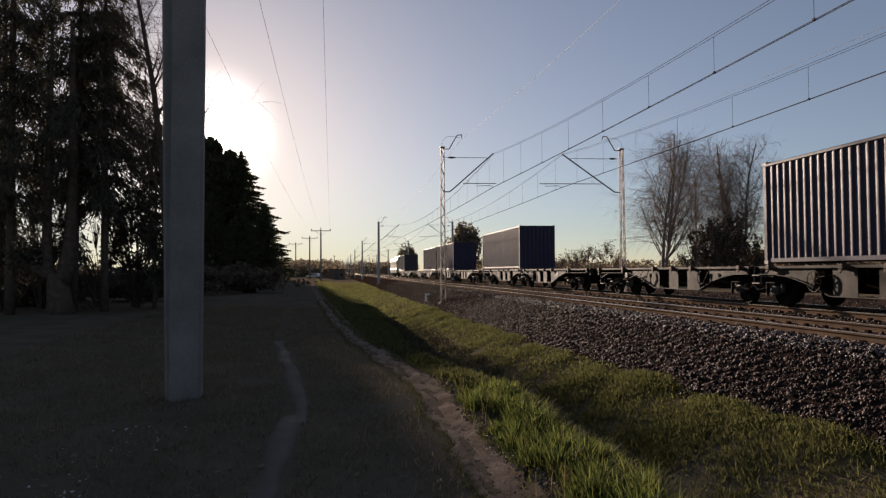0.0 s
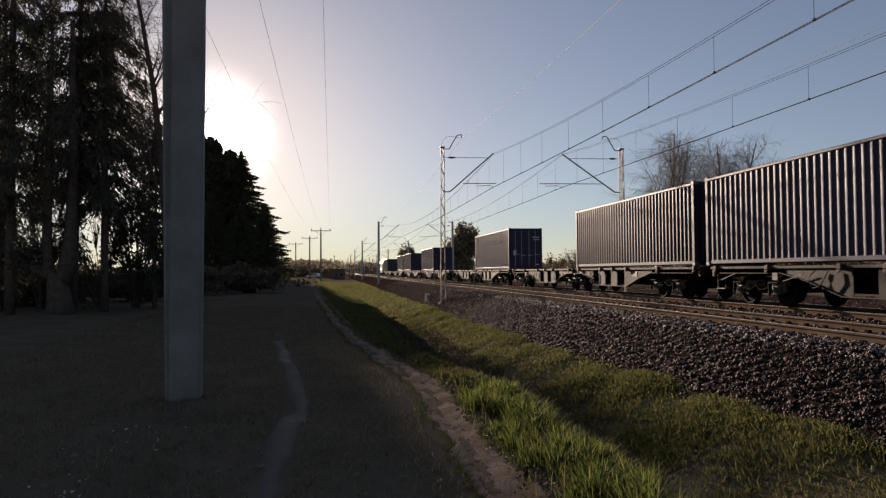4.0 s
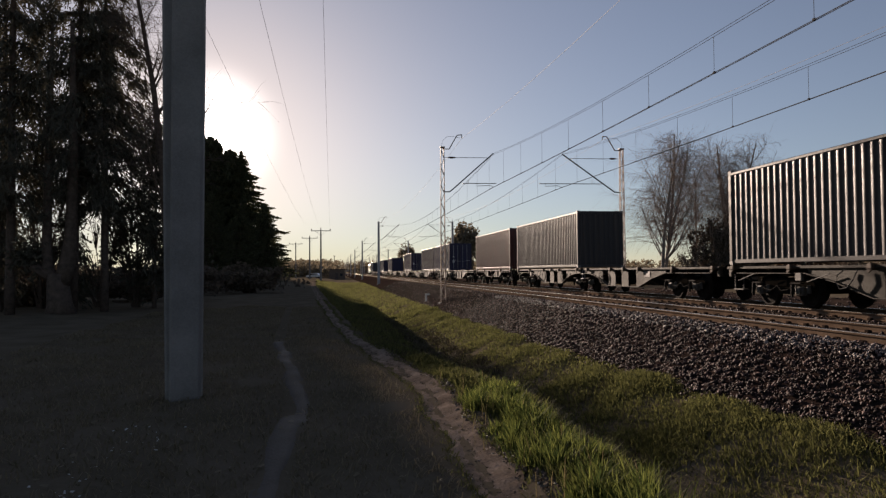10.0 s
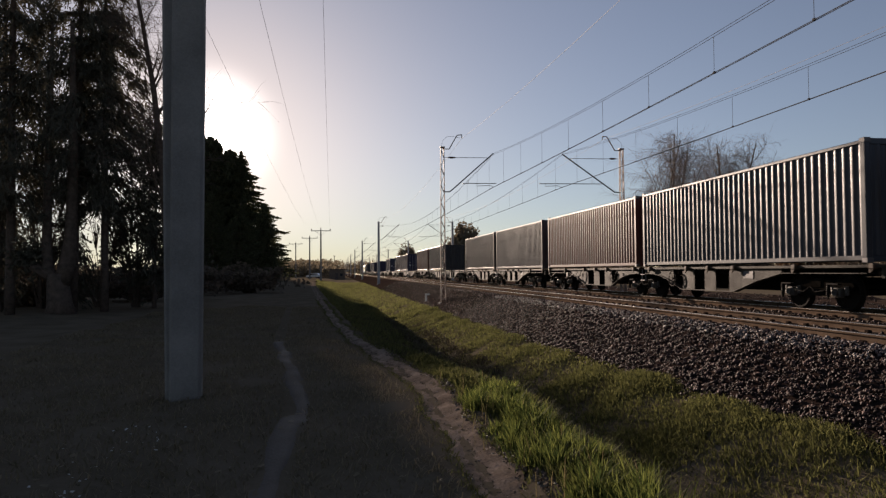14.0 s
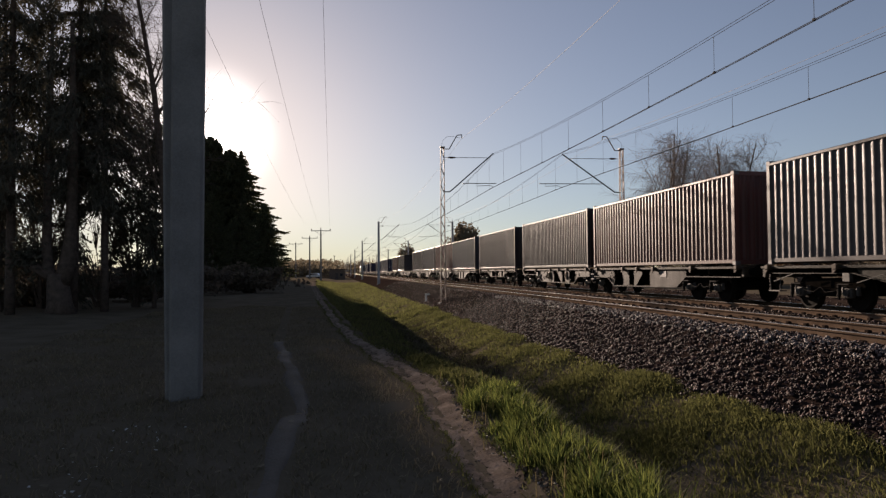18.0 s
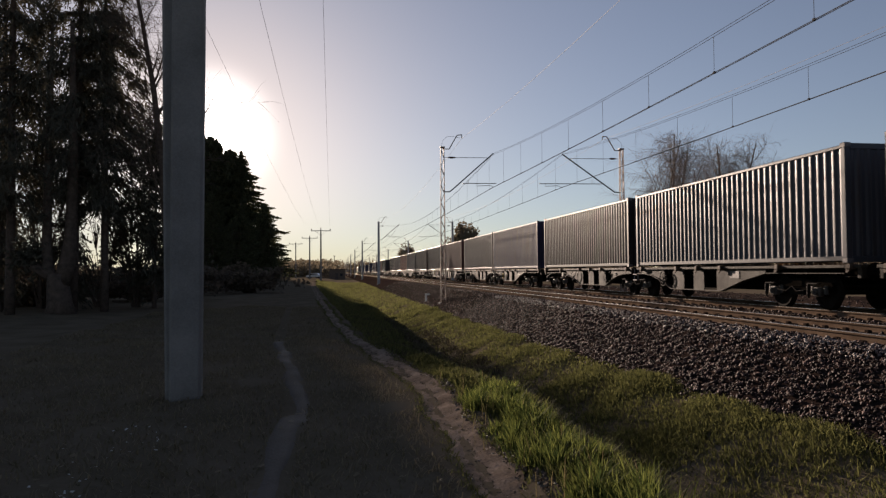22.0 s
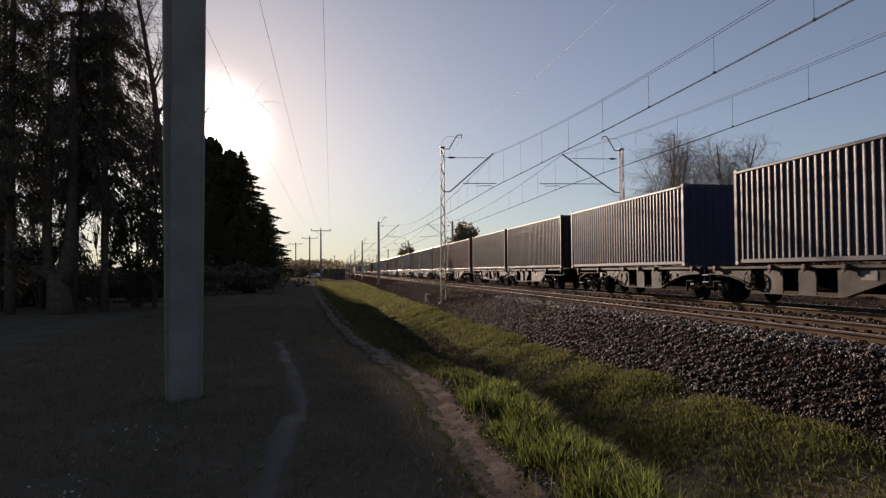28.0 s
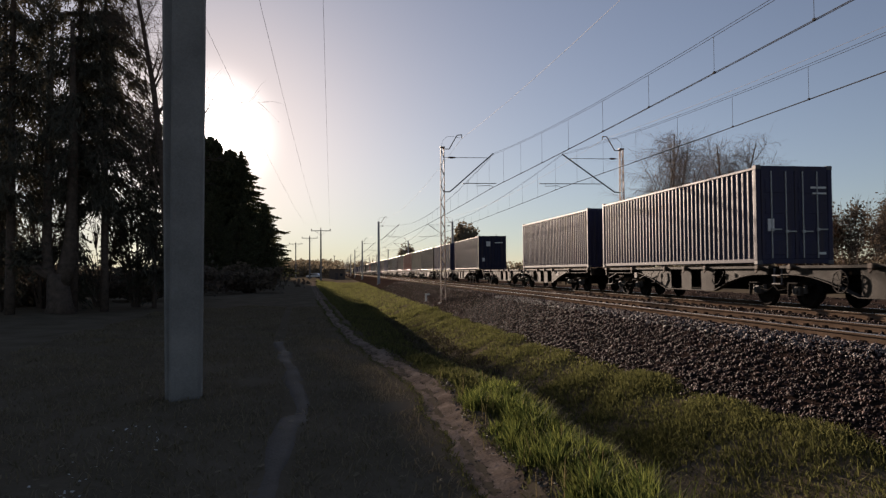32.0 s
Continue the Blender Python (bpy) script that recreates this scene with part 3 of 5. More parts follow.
    part("registration_hanger", Shape().tube([(wire_w * 0.5, 0, zc + 0.22), (wire_w * 0.5, 0, zc + 0.46)], 0.016, 5), M["galv"], t)
    b0 = 0.66 if side < 0 else 1.28
    part("steady_arm", Shape().tube([(wire_w * b0, 0, zc + 0.22), (wire_w * b0, 0, zc + 0.06), (wire_w * (b0 + (0.28 if side < 0 else -0.2)), 0, zc + 0.1), (wire_w, 0, zc - 0.02)], 0.018, 5), M["galv"], t)
    SPAN_WIRES.setdefault(side, []).append((x + wire_w, y, zm, zc, x + d * 1.2, top + 0.58))
    return t


def overhead_line(side):
    """Messenger, contact wires and droppers from mast to mast, and the earth wire over the mast tops."""
    rows = SPAN_WIRES[side]
    t = thing("overhead_wire", "copper overhead contact wire hung from a messenger cable", "cable", "overhead lines of the two tracks")
    mess, cont, top = [], [], []
    w, we = (-3.7, -5.65) if side < 0 else (0.6, 3.2)
    for a, b in zip(rows, rows[1:]):
        n = 16
        zm = lambda k: a[2] - 4 * 1.28 * k * (1 - k)
        zc = lambda k: a[3] - 4 * 0.16 * k * (1 - k)
        for i in range(n):
            k = i / n
            y = a[1] + (b[1] - a[1]) * k
            x = float(track_x(y))
            mess.append((x + w, y, zm(k)))
            cont.append((x + w, y, zc(k)))
            top.append((x + we, y, a[5] - 4 * 0.9 * k * (1 - k)))
        if a[1] < 60:
            many, first = (17, 0.32) if side < 0 else (16, 0.33)
            for j in range(many):
                k = (j + first) / many
                y = a[1] + (b[1] - a[1]) * k
                x = float(track_x(y)) + w
                part("dropper", Shape().tube([(x, y, zm(k)), (x, y, zc(k))], 0.006, 4), M["cable"], t)
                part("dropper_clamp", Shape().box(x - 0.03, x + 0.03, y - 0.03, y + 0.03, zc(k) - 0.015, zc(k) + 0.045, 0.008), M["cable"], t)
    for d in (0.0, 0.07):
        part("messenger_cable", Shape().tube([(x, y, z + d) for x, y, z in mess], 0.007, 5), M["cable"], t)
    for d in (-0.025, 0.025):
        part("contact_wire", Shape().tube([(x + d, y, z) for x, y, z in cont], 0.0095, 5), M["cable"], t)
    e = thing("earth_wire", "thin earth wire strung over the mast tops, glinting in the sun", "cable", "earth wires over the masts")
    part("wire", Shape().tube(top, 0.007, 6), M["earthwire"], e)


# ---- wooden and concrete poles with power wires ----
def power_pole(x, y, h, name="utility_pole", arm=1.9):
    t = thing(name, "slim concrete power pole with a steel crossarm", "utility pole", "poles of the power line", pose(x, y, float(ground_z(x, y))))
    part("shaft", Shape().loft([[(a * r, b * r * 1.3, z) for a, b in ((-1, -0.7), (-0.7, -1), (0.7, -1), (1, -0.7), (1, 0.7), (0.7, 1), (-0.7, 1), (-1, 0.7))] for r, z in ((0.19, -0.3), (0.11, h))]), M["concrete"], t)
    part("crossarm", Shape().box(-arm, arm, -0.06, 0.06, h - 0.35, h - 0.22, 0.01), M["galv"], t)
    for k in (-1, 1):
        part("brace", Shape().tube([(0, 0.08, h - 1.2), (k * arm * 0.55, 0.05, h - 0.34)], 0.025, 5), M["galv"], t)
    for k in (-0.93, 0.0, 0.93):
        z = h - 0.22 if k else h
        part("insulator", Shape().tube([(k * arm, 0, z), (k * arm, 0, z + 0.12), (k * arm, 0, z + 0.26), (k * arm, 0, z + 0.34)], [0.03, 0.07, 0.06, 0.03], 8), M["porcelain"], t)
    return t


def great_pole():
    """The near twin-legged concrete pole."""
    x, y = -2.36, 9.05
    t = thing("concrete_pole", "massive weathered concrete pole of two joined legs standing in the grass", "utility pole", at=pose(x, y, float(ground_z(x, y)), 0, 0, 8))
    H = 10.0
    for nm, c0, c1, w, dy in (("leg", 0.03, 0.05, 0.185, 0), ("rear_leg", -0.06, -0.11, 0.17, 0.22)):
        rings = []
        for z in (-0.4, 0.0, 0.6, 1.5, 3, 5, 7, H):
            k = max(z, 0) / H
            cx, hw, hd = c0 + (c1 - c0) * min(k * 2.2, 1), w * (1 + 0.06 * k), 0.15
            e = 0.03
            rings.append([(cx + px, dy + py, z) for px, py in ((-hw, -hd + e), (-hw + e, -hd), (hw - e, -hd), (hw, -hd + e), (hw, hd - e), (hw - e, hd), (-hw + e, hd), (-hw, hd - e))])
        part(nm, Shape().loft(rings), M["concrete"], t)
    part("crossarm", Shape().box(-1.6, 1.6, -0.32, -0.16, H - 0.6, H - 0.45, 0.01), M["galv"], t)


def marker_post(x, y):
    t = thing("marker_post", "short white-painted kilometre post with bent top beside the ballast", "post", at=pose(x, y, float(ballast_z(x, y))))
    part("post", Shape().box(-0.06, 0.06, -0.06, 0.06, -0.2, 0.5, 0.012), M["whitepaint"], t)
    part("top_plate", Shape().box(-0.06, 0.26, -0.07, 0.07, 0.42, 0.52, 0.012), M["whitepaint"], t)


# ---- the train ----
CON_L, CON_W, CON_H = 12.05, 2.438, 2.896
DECK = 1.188         # container floor above the rail head
MESH = {}


def shared(key, make, material):
    if key not in MESH:
        MESH[key] = make().mesh(key[0] if isinstance(key, tuple) else key)
        MESH[key].materials.append(material)
    return MESH[key]


def corrugated(length, height, pitch, deep, back):
    """A wave-folded steel sheet along y, facing -x, with a flat back."""
    n = int(length / pitch)
    p = length / n
    line = []
    for i in range(n):
        o = i * p
        line += [(o + p * 0.02, 0), (o + p * 0.15, 0), (o + p * 0.22, deep * 0.066), (o + p * 0.27, deep * 0.19), (o + p * 0.44, deep), (o + p * 0.76, deep)]
    line[0] = (0, 0)
    line.append((length, 0))
    s = Shape()
    s.loft([[(d, y, 0) for y, d in line] + [(back, length, 0), (back, 0, 0)], [(d, y, height) for y, d in line] + [(back, length, height), (back, 0, height)]], caps=False)
    return s


def freight_container(colour, label, doors):
    """A forty-foot box, origin at the middle of its floor; its rear end faces -y."""
    t = thing("freight_container", label, "container", "containers on the train")
    m, L, W, H = M[colour], CON_L / 2, CON_W / 2, CON_H
    side = shared(("side_panel", colour), lambda: corrugated(CON_L - 0.28, H - 0.29, 0.278, 0.036, 0.065), m)
    part("side_panel", side, m, t, at=pose(-W + 0.022, -L + 0.14, 0.165))
    part("side_panel", side, m, t, at=pose(W - 0.022, L - 0.14, 0.165, 0, 0, 180))
    end = shared(("end_panel", colour), lambda: corrugated(CON_W - 0.26, H - 0.30, 0.25, 0.045, 0.07), m)
    part("end_wall", end, m, t, at=pose(-W + 0.13, L - 0.012, 0.17, 0, 0, -90))
    post = shared(("corner_post", colour), lambda: Shape().box(-0.075, 0.075, -0.075, 0.075, 0.11, H - 0.11, 0.012), m)
    cast = shared("corner_casting", lambda: Shape().box(-0.085, 0.085, -0.092, 0.092, 0, 0.118, 0.01), M["casting"])
    for a in (-1, 1):
        for b in (-1, 1):
            part("corner_post", post, m, t, at=pose(a * (W - 0.075), b * (L - 0.085), 0))
            for z in (0, H - 0.118):
                part("corner_casting", cast, M["casting"], t, at=pose(a * (W - 0.085), b * (L - 0.092), z))
    low = shared(("bottom_rail", colour), lambda: Shape().box(-0.012, 0.04, -L + 0.17, L - 0.17, 0.055, 0.17, 0.008), m)
    high = shared(("top_rail", colour), lambda: Shape().box(-0.03, 0.03, -L + 0.15, L - 0.15, H - 0.13, H - 0.055, 0.008), m)
    for a in (-1, 1):
        part("bottom_rail", low, m, t, at=pose(a * (W - 0.035), 0, 0))
        part("top_rail", high, m, t, at=pose(a * (W - 0.032), 0, 0))
    beam = shared(("end_beam", colour), lambda: Shape().box(-W + 0.15, W - 0.15, -0.06, 0.06, 0, 0.14, 0.01), m)
    for b in (-1, 1):
        part("sill", beam, m, t, at=pose(0, b * (L - 0.07), 0.02))
        part("header", beam, m, t, at=pose(0, b * (L - 0.07), H - 0.16))
    part("roof", shared(("roof", colour), lambda: Shape().box(-W + 0.06, W - 0.06, -L + 0.1, L - 0.1, H - 0.07, H - 0.035, 0.01), m), m, t)
    part("floor", shared(("floor", colour), lambda: Shape().box(-W + 0.08, W - 0.08, -L + 0.1, L - 0.1, 0.10, 0.16), M["casting"]), M["casting"], t)
    if not doors:
        part("end_wall", end, m, t, at=pose(W - 0.13, -L + 0.012, 0.17, 0, 0, 90))
        return t
    hw = W - 0.16
    leaf = shared(("door", colour), lambda: door_leaf(hw, H), m)
    for a in (-1, 1):
        d = part("door", leaf, m, t, at=pose(a * hw / 2, -L + 0.03, 0.165))
        for k in (-0.26, 0.2):
            part("lock_rod", shared("lock_rod", lambda: Shape().tube([(0, 0, 0.02), (0, 0, H - 0.34)], 0.019, 8), M["galv"]), M["galv"], d, "galvanised locking rod", at=pose(k * a - 0.02, -0.045, 0))
            part("handle", shared("handle", lambda: Shape().box(-0.03, 0.30, -0.02, 0.0, 0.0, 0.035, 0.006).box(-0.05, 0.05, -0.025, 0.015, -0.03, 0.06, 0.008), M["galv"]), M["galv"], d, "galvanised door handle", at=pose(k * a - 0.02, -0.06, 0.78 if k < 0 else 0.84))
    return t


def door_leaf(w, H):
    s = Shape().box(-w / 2 + 0.008, w / 2 - 0.008, -0.018, 0.03, 0, H - 0.31, 0.006)
    for z in (0.12, 0.72, 1.32, 1.92):
        s.box(-w / 2 + 0.12, w / 2 - 0.12, -0.032, -0.016, z, z + 0.42, 0.012)
    return s


def marking(container, x, z, w, h, material="whitepaint", label="pale rectangular marking"):
    """A flat painted patch on the rear end of a container."""
    s = Shape().box(x - w / 2, x + w / 2, -0.006, 0.0, z - h / 2, z + h / 2)
    part("marking", s, M[material], container, label, at=pose(0, -CON_L / 2 - 0.012, 0))


def side_beam(kind):
    """Outer girder of half a wagon from the joint (y 0) to the buffers (y 13.2), x outward negative: strips and gusset plates."""
    s = Shape()
    s.box(-1.16, -1.0, 0.25, 12.75, DECK - 0.12, DECK - 0.045, 0.01)
    if kind == 1:
        low = [(12.2, 0.93), (9.0, 0.93), (7.9, 0.72), (6.6, 0.36), (3.25, 0.36), (2.75, 0.52), (2.2, 0.70), (1.6, 0.83), (1.0, 0.89), (0.3, 0.90)]
        s.strip(list(reversed(low)), -1.17, -0.98, 0.022)
        T = DECK - 0.11
        for pl in ([(9.0, T), (8.9, 0.94), (7.9, 0.735), (6.6, 0.375), (6.3, 0.375), (6.3, T)], [(5.5, 0.375), (5.5, T - 0.04), (4.8, T - 0.04), (4.8, 0.375)], [(4.12, 0.375), (4.12, T - 0.02), (3.28, T - 0.02), (3.28, 0.375)],
                   [(2.6, 0.58), (2.6, T), (0.35, T), (0.35, 0.91), (1.0, 0.90), (1.6, 0.84), (2.2, 0.71)]):
            s.prism(pl, -1.10, -1.075)
    else:
        low = [(12.6, 0.80), (9.2, 0.80), (8.5, 0.42), (2.7, 0.36), (2.0, 0.72), (0.3, 0.76)]
        s.strip(list(reversed(low)), -1.17, -1.0, 0.03)
        T = DECK - 0.11
        for pl in ([(9.1, T), (9.1, 0.80), (8.5, 0.44), (6.2, 0.42), (6.2, T)], [(5.5, T - 0.05), (5.5, 0.9), (4.9, 0.42), (4.7, 0.42), (4.7, T - 0.05)], [(4.2, 0.42), (4.2, T - 0.03), (3.5, T - 0.03), (3.5, 0.42)],
                   [(2.6, 0.42), (2.6, T), (0.5, T), (0.5, 0.78), (2.0, 0.745)]):
            s.prism(pl, -1.10, -1.075)
    return s


def bogie_frame():
    s = Shape()
    for x in (-1, 1):
        s.prism([(-1.35, 0.62), (-1.25, 0.52), (-0.5, 0.52), (-0.35, 0.36), (0.35, 0.36), (0.5, 0.52), (1.25, 0.52), (1.35, 0.62), (1.3, 0.70), (0.6, 0.72), (0.45, 0.78), (-0.45, 0.78), (-0.6, 0.72), (-1.3, 0.70)], x * 0.93 - 0.05, x * 0.93 + 0.05)
    s.box(-1.0, 1.0, -0.22, 0.22, 0.56, 0.82, 0.03)
    for y in (-1.2, 1.2):
        s.box(-0.98, 0.98, y - 0.05, y + 0.05, 0.56, 0.66, 0.01)
    return s


def axlebox():
    s = Shape()
    s.box(-0.04, 0.12, -0.13, 0.13, 0.34, 0.58, 0.03).wheel(-0.08, -0.02, 0, 0.46, 0.085, 14)
    for y in (-0.24, 0.24):
        s.tube([(0.08, y, 0.40), (0.08, y, 0.62)], 0.055, 8)
    return s


def wheelset():
    s = Shape()
    for x in (-1, 1):
        ring = lambda q, xx: [(x * xx, q * math.cos(2 * math.pi * i / 24), q * math.sin(2 * math.pi * i / 24)) for i in range(24)]
        s.loft([ring(0.44, 0.82), ring(0.46, 0.79), ring(0.462, 0.705), ring(0.49, 0.69), ring(0.485, 0.68), ring(0.40, 0.68), ring(0.36, 0.73), ring(0.12, 0.72), ring(0.12, 0.86), ring(0.16, 0.80), ring(0.38, 0.77), ring(0.40, 0.82), ring(0.44, 0.82)], caps=False)
    s.tube([(-0.95, 0, 0), (-0.72, 0, 0), (0.72, 0, 0), (0.95, 0, 0)], [0.07, 0.085, 0.085, 0.07], 12)
    return s


def bogie(parent, y):
    b = part("bogie", shared("bogie", bogie_frame, M["bogie"]), M["bogie"], parent, "grimy cast steel two-axle bogie", at=pose(0, y, 0))
    for d in (-0.9, 0.9):
        part("wheelset", shared("wheelset", wheelset, M["wheel"]), M["wheel"], b, at=pose(0, d, 0.462))
        for x in (-1, 1):
            part("axlebox", shared("axlebox", axlebox, M["axlebox"]), M["axlebox"], b, at=pose(x * 1.08, d, 0, 0, 0, 0 if x < 0 else 180))
    part("brake_pipe", shared("brake_pipe", lambda: Shape().tube([(-1.14, -0.78, 0.62), (-1.17, -0.5, 0.50), (-1.17, -0.2, 0.47), (-1.16, 0.0, 0.60), (-1.17, 0.25, 0.47), (-1.17, 0.55, 0.5), (-1.14, 0.78, 0.63)], 0.010, 5), M["wheel"]), M["wheel"], b)
    for d in (-0.9, 0.9):
        part("damper", shared("damper", lambda: Shape().tube([(-1.2, 0.17, 0.30), (-1.2, 0.17, 0.36), (-1.2, 0.17, 0.361), (-1.2, 0.15, 0.66)], [0.03, 0.03, 0.045, 0.045], 8).box(-1.22, -1.1, -0.2, 0.22, 0.655, 0.69, 0.01), M["wheel"]), M["wheel"], b, at=pose(0, d, 0))


def half_wagon(t, sign, kind, m, length=13.2):
    """One half of a wagon, from the joint at the origin towards sign * y."""
    turn = pose(0, 0, 0, 0, 0, 0) if sign > 0 else pose(0, 0, 0, 0, 0, 180)
    mirror = Matrix.Scale(-1, 4, (1, 0, 0))
    for flip in (False, True):
        key = ("side_beam", kind, flip)
        if key not in MESH:
            me = side_beam(kind).mesh("side_beam")
            if flip:
                me.transform(mirror)
                me.flip_normals()
            me.materials.append(m)
            MESH[key] = me
        part("side_beam", MESH[key], m, t, at=turn)
    part("centre_sill", shared(("centre_sill", kind), lambda: Shape().box(-0.34, 0.34, 0.2, 12.7, 0.86, DECK - 0.08, 0.02).box(-0.26, 0.26, 2.2, 8.6, 0.42, 0.88, 0.02), M["bogie"]), M["bogie"], t, at=turn)
    cross = shared(("cross_bearer", kind), lambda: Shape().box(-1.08, 1.08, -0.06, 0.06, 0.9, DECK - 0.06, 0.01), M["bogie"])
    for y in (0.7, 2.9, 4.4, 5.9, 7.6, 9.2, 10.6, 12.5):
        part("cross_bearer", cross, M["bogie"], t, at=turn @ pose(0, y, 0))
    spig = shared("container_spigot", lambda: Shape().box(-0.13, 0.05, -0.09, 0.09, DECK - 0.15, DECK - 0.02, 0.02).prism([(-0.06, DECK - 0.15), (0.05, DECK - 0.24), (0.09, DECK - 0.22), (0.09, DECK - 0.12)], -0.11, -0.07).tube([(-0.05, 0, DECK - 0.02), (-0.05, 0, DECK + 0.0)], 0.05, 8), M["spigot"])
    for y in (0.75, 3.7, 5.15, 6.65, 9.6, 12.4):
        for x in (-1, 1):
            part("container_spigot", spig, M["spigot"], t, "hinged bracket that holds a container", at=turn @ pose(x * 1.1, y, 0, 0, 0, 0 if x < 0 else 180))
    bogie(t, sign * 10.2)
    hose = shared("air_hose", lambda: Shape().tube([(-1.19, 0.0, 1.02), (-1.22, 0.12, 0.80), (-1.22, 0.32, 0.60), (-1.22, 0.55, 0.56), (-1.22, 0.7, 0.70), (-1.21, 0.66, 0.9), (-1.19, 0.5, 1.0)], 0.017, 6), M["rubber"])
    for y in (2.5, 7.05):
        part("air_hose", hose, M["rubber"], t, "black air hose in a loop", at=turn @ pose(0, y, 0))
    lever = shared("brake_lever", lambda: Shape().tube([(-1.2, 0, 0.93), (-1.2, 0.85, 0.72)], 0.014, 5), M["axlebox"])
    for y in (8.0, 11.2):
        part("brake_lever", lever, M["axlebox"], t, at=turn @ pose(0, y, 0))
    part("valve_box", shared("valve_box", lambda: Shape().box(-1.2, -1.1, 9.1, 9.35, 0.74, 0.95, 0.01), M["axlebox"]), M["axlebox"], t, at=turn)
    for x in (-1, 1):
        part("buffer", shared("buffer", lambda: Shape().tube([(0, 0, 0), (0, 0.28, 0)], 0.11, 12).tube([(0, 0.26, 0), (0, 0.46, 0)], 0.075, 12).tube([(0, 0.46, 0), (0, 0.47, 0), (0, 0.50, 0)], [0.2, 0.22, 0.2], 16), M["bogie"]), M["bogie"], t, at=turn @ pose(x * 0.87, 12.68, 0.98))
    part("headstock", shared("headstock", lambda: Shape().box(-1.12, 1.12, 12.58, 12.72, 0.82, DECK - 0.04, 0.02), m), m, t, at=turn)
    part("coupling_hook", shared("coupling_hook", lambda: Shape().tube([(0, 12.7, 0.98), (0, 13.0, 0.95), (0, 13.15, 0.85)], [0.05, 0.06, 0.04], 8), M["bogie"]), M["bogie"], t, at=turn)
    part("step_frame", shared("step_frame", lambda: Shape().tube([(-1.12, 11.9, 0.9), (-1.12, 11.9, 0.45), (-1.12, 12.35, 0.45), (-1.12, 12.35, 0.9)], 0.02, 5).box(-1.16, -0.95, 11.88, 12.37, 0.44, 0.47), M["axlebox"]), M["axlebox"], t, at=turn)


def ladder():
    """Open step frame at the joint between the two halves."""
    s = Shape()
    for y in (-0.32, 0.02):
        s.tube([(-1.12, y, DECK - 0.1), (-1.14, y, 0.62)], 0.024, 6)
    for z in (0.63, 0.86):
        s.box(-1.2, -1.08, -0.34, 0.04, z, z + 0.035, 0.008)
    return s


def handwheel():
    s = Shape().tube([(-1.2, 0.27 * math.cos(a), 0.27 * math.sin(a)) for a in (2 * math.pi * i / 20 for i in range(21))], 0.015, 5, caps=False)
    for i in range(4):
        a = math.pi * i / 4 + 0.3
        s.tube([(-1.2, 0.27 * math.cos(a), 0.27 * math.sin(a)), (-1.2, -0.27 * math.cos(a), -0.27 * math.sin(a))], 0.009, 4)
    return s.tube([(-1.22, 0, 0), (-1.0, 0, 0)], 0.03, 6)


def articulated_wagon(kind=1):
    m = M["frame"] if kind == 1 else M["frame_brown"]
    t = thing("container_wagon", "dirty grey-green articulated container wagon with open fish-bellied girders", "freight wagon", "wagons of the train")
    for sign in (1, -1):
        half_wagon(t, sign, kind, m)
    bogie(t, 0)
    part("pivot", shared("pivot", lambda: Shape().box(-0.8, 0.8, -0.34, 0.34, 0.84, DECK - 0.1, 0.03), M["bogie"]), M["bogie"], t)
    for x in (-1, 1):
        part("step_ladder", shared("step_ladder", ladder, M["casting"]), M["casting"], t, "worn steel step ladder", at=pose(0, 0, 0, 0, 0, 0 if x < 0 else 180))
        part("brake_handwheel", shared("brake_handwheel", handwheel, M["frame_brown"]), M["frame_brown"], t, "spoked brake handwheel", at=pose(0, -x * -2.7, 0.74, 0, 0, 0 if x < 0 else 180))
    part("brake_cylinder", shared("brake_cylinder", lambda: Shape().tube([(-0.6, -3.6, 0.62), (-0.6, -3.1, 0.62), (-0.6, -3.0, 0.62)], [0.16, 0.16, 0.08], 12), M["bogie"]), M["bogie"], t)
    if kind == 2:
        for y in (7.35, 7.08, 6.8, 4.0):
            part("stop_bracket", Shape().tube([(-1.12, y - 0.09, 0.95), (-1.14, y - 0.09, 0.62), (-1.14, y + 0.09, 0.62), (-1.12, y + 0.09, 0.95)], 0.024, 5).box(-1.15, -1.1, y - 0.11, y + 0.11, 0.9, 0.99, 0.01), M["stop"], t, "rusty ochre hinged stop")
    part("data_panel", shared("data_panel", lambda: Shape().box(-1.112, -1.10, -7.6, -7.1, 0.78, 1.0), M["casting"]), M["casting"], t, "dark framed data panel")
    return t


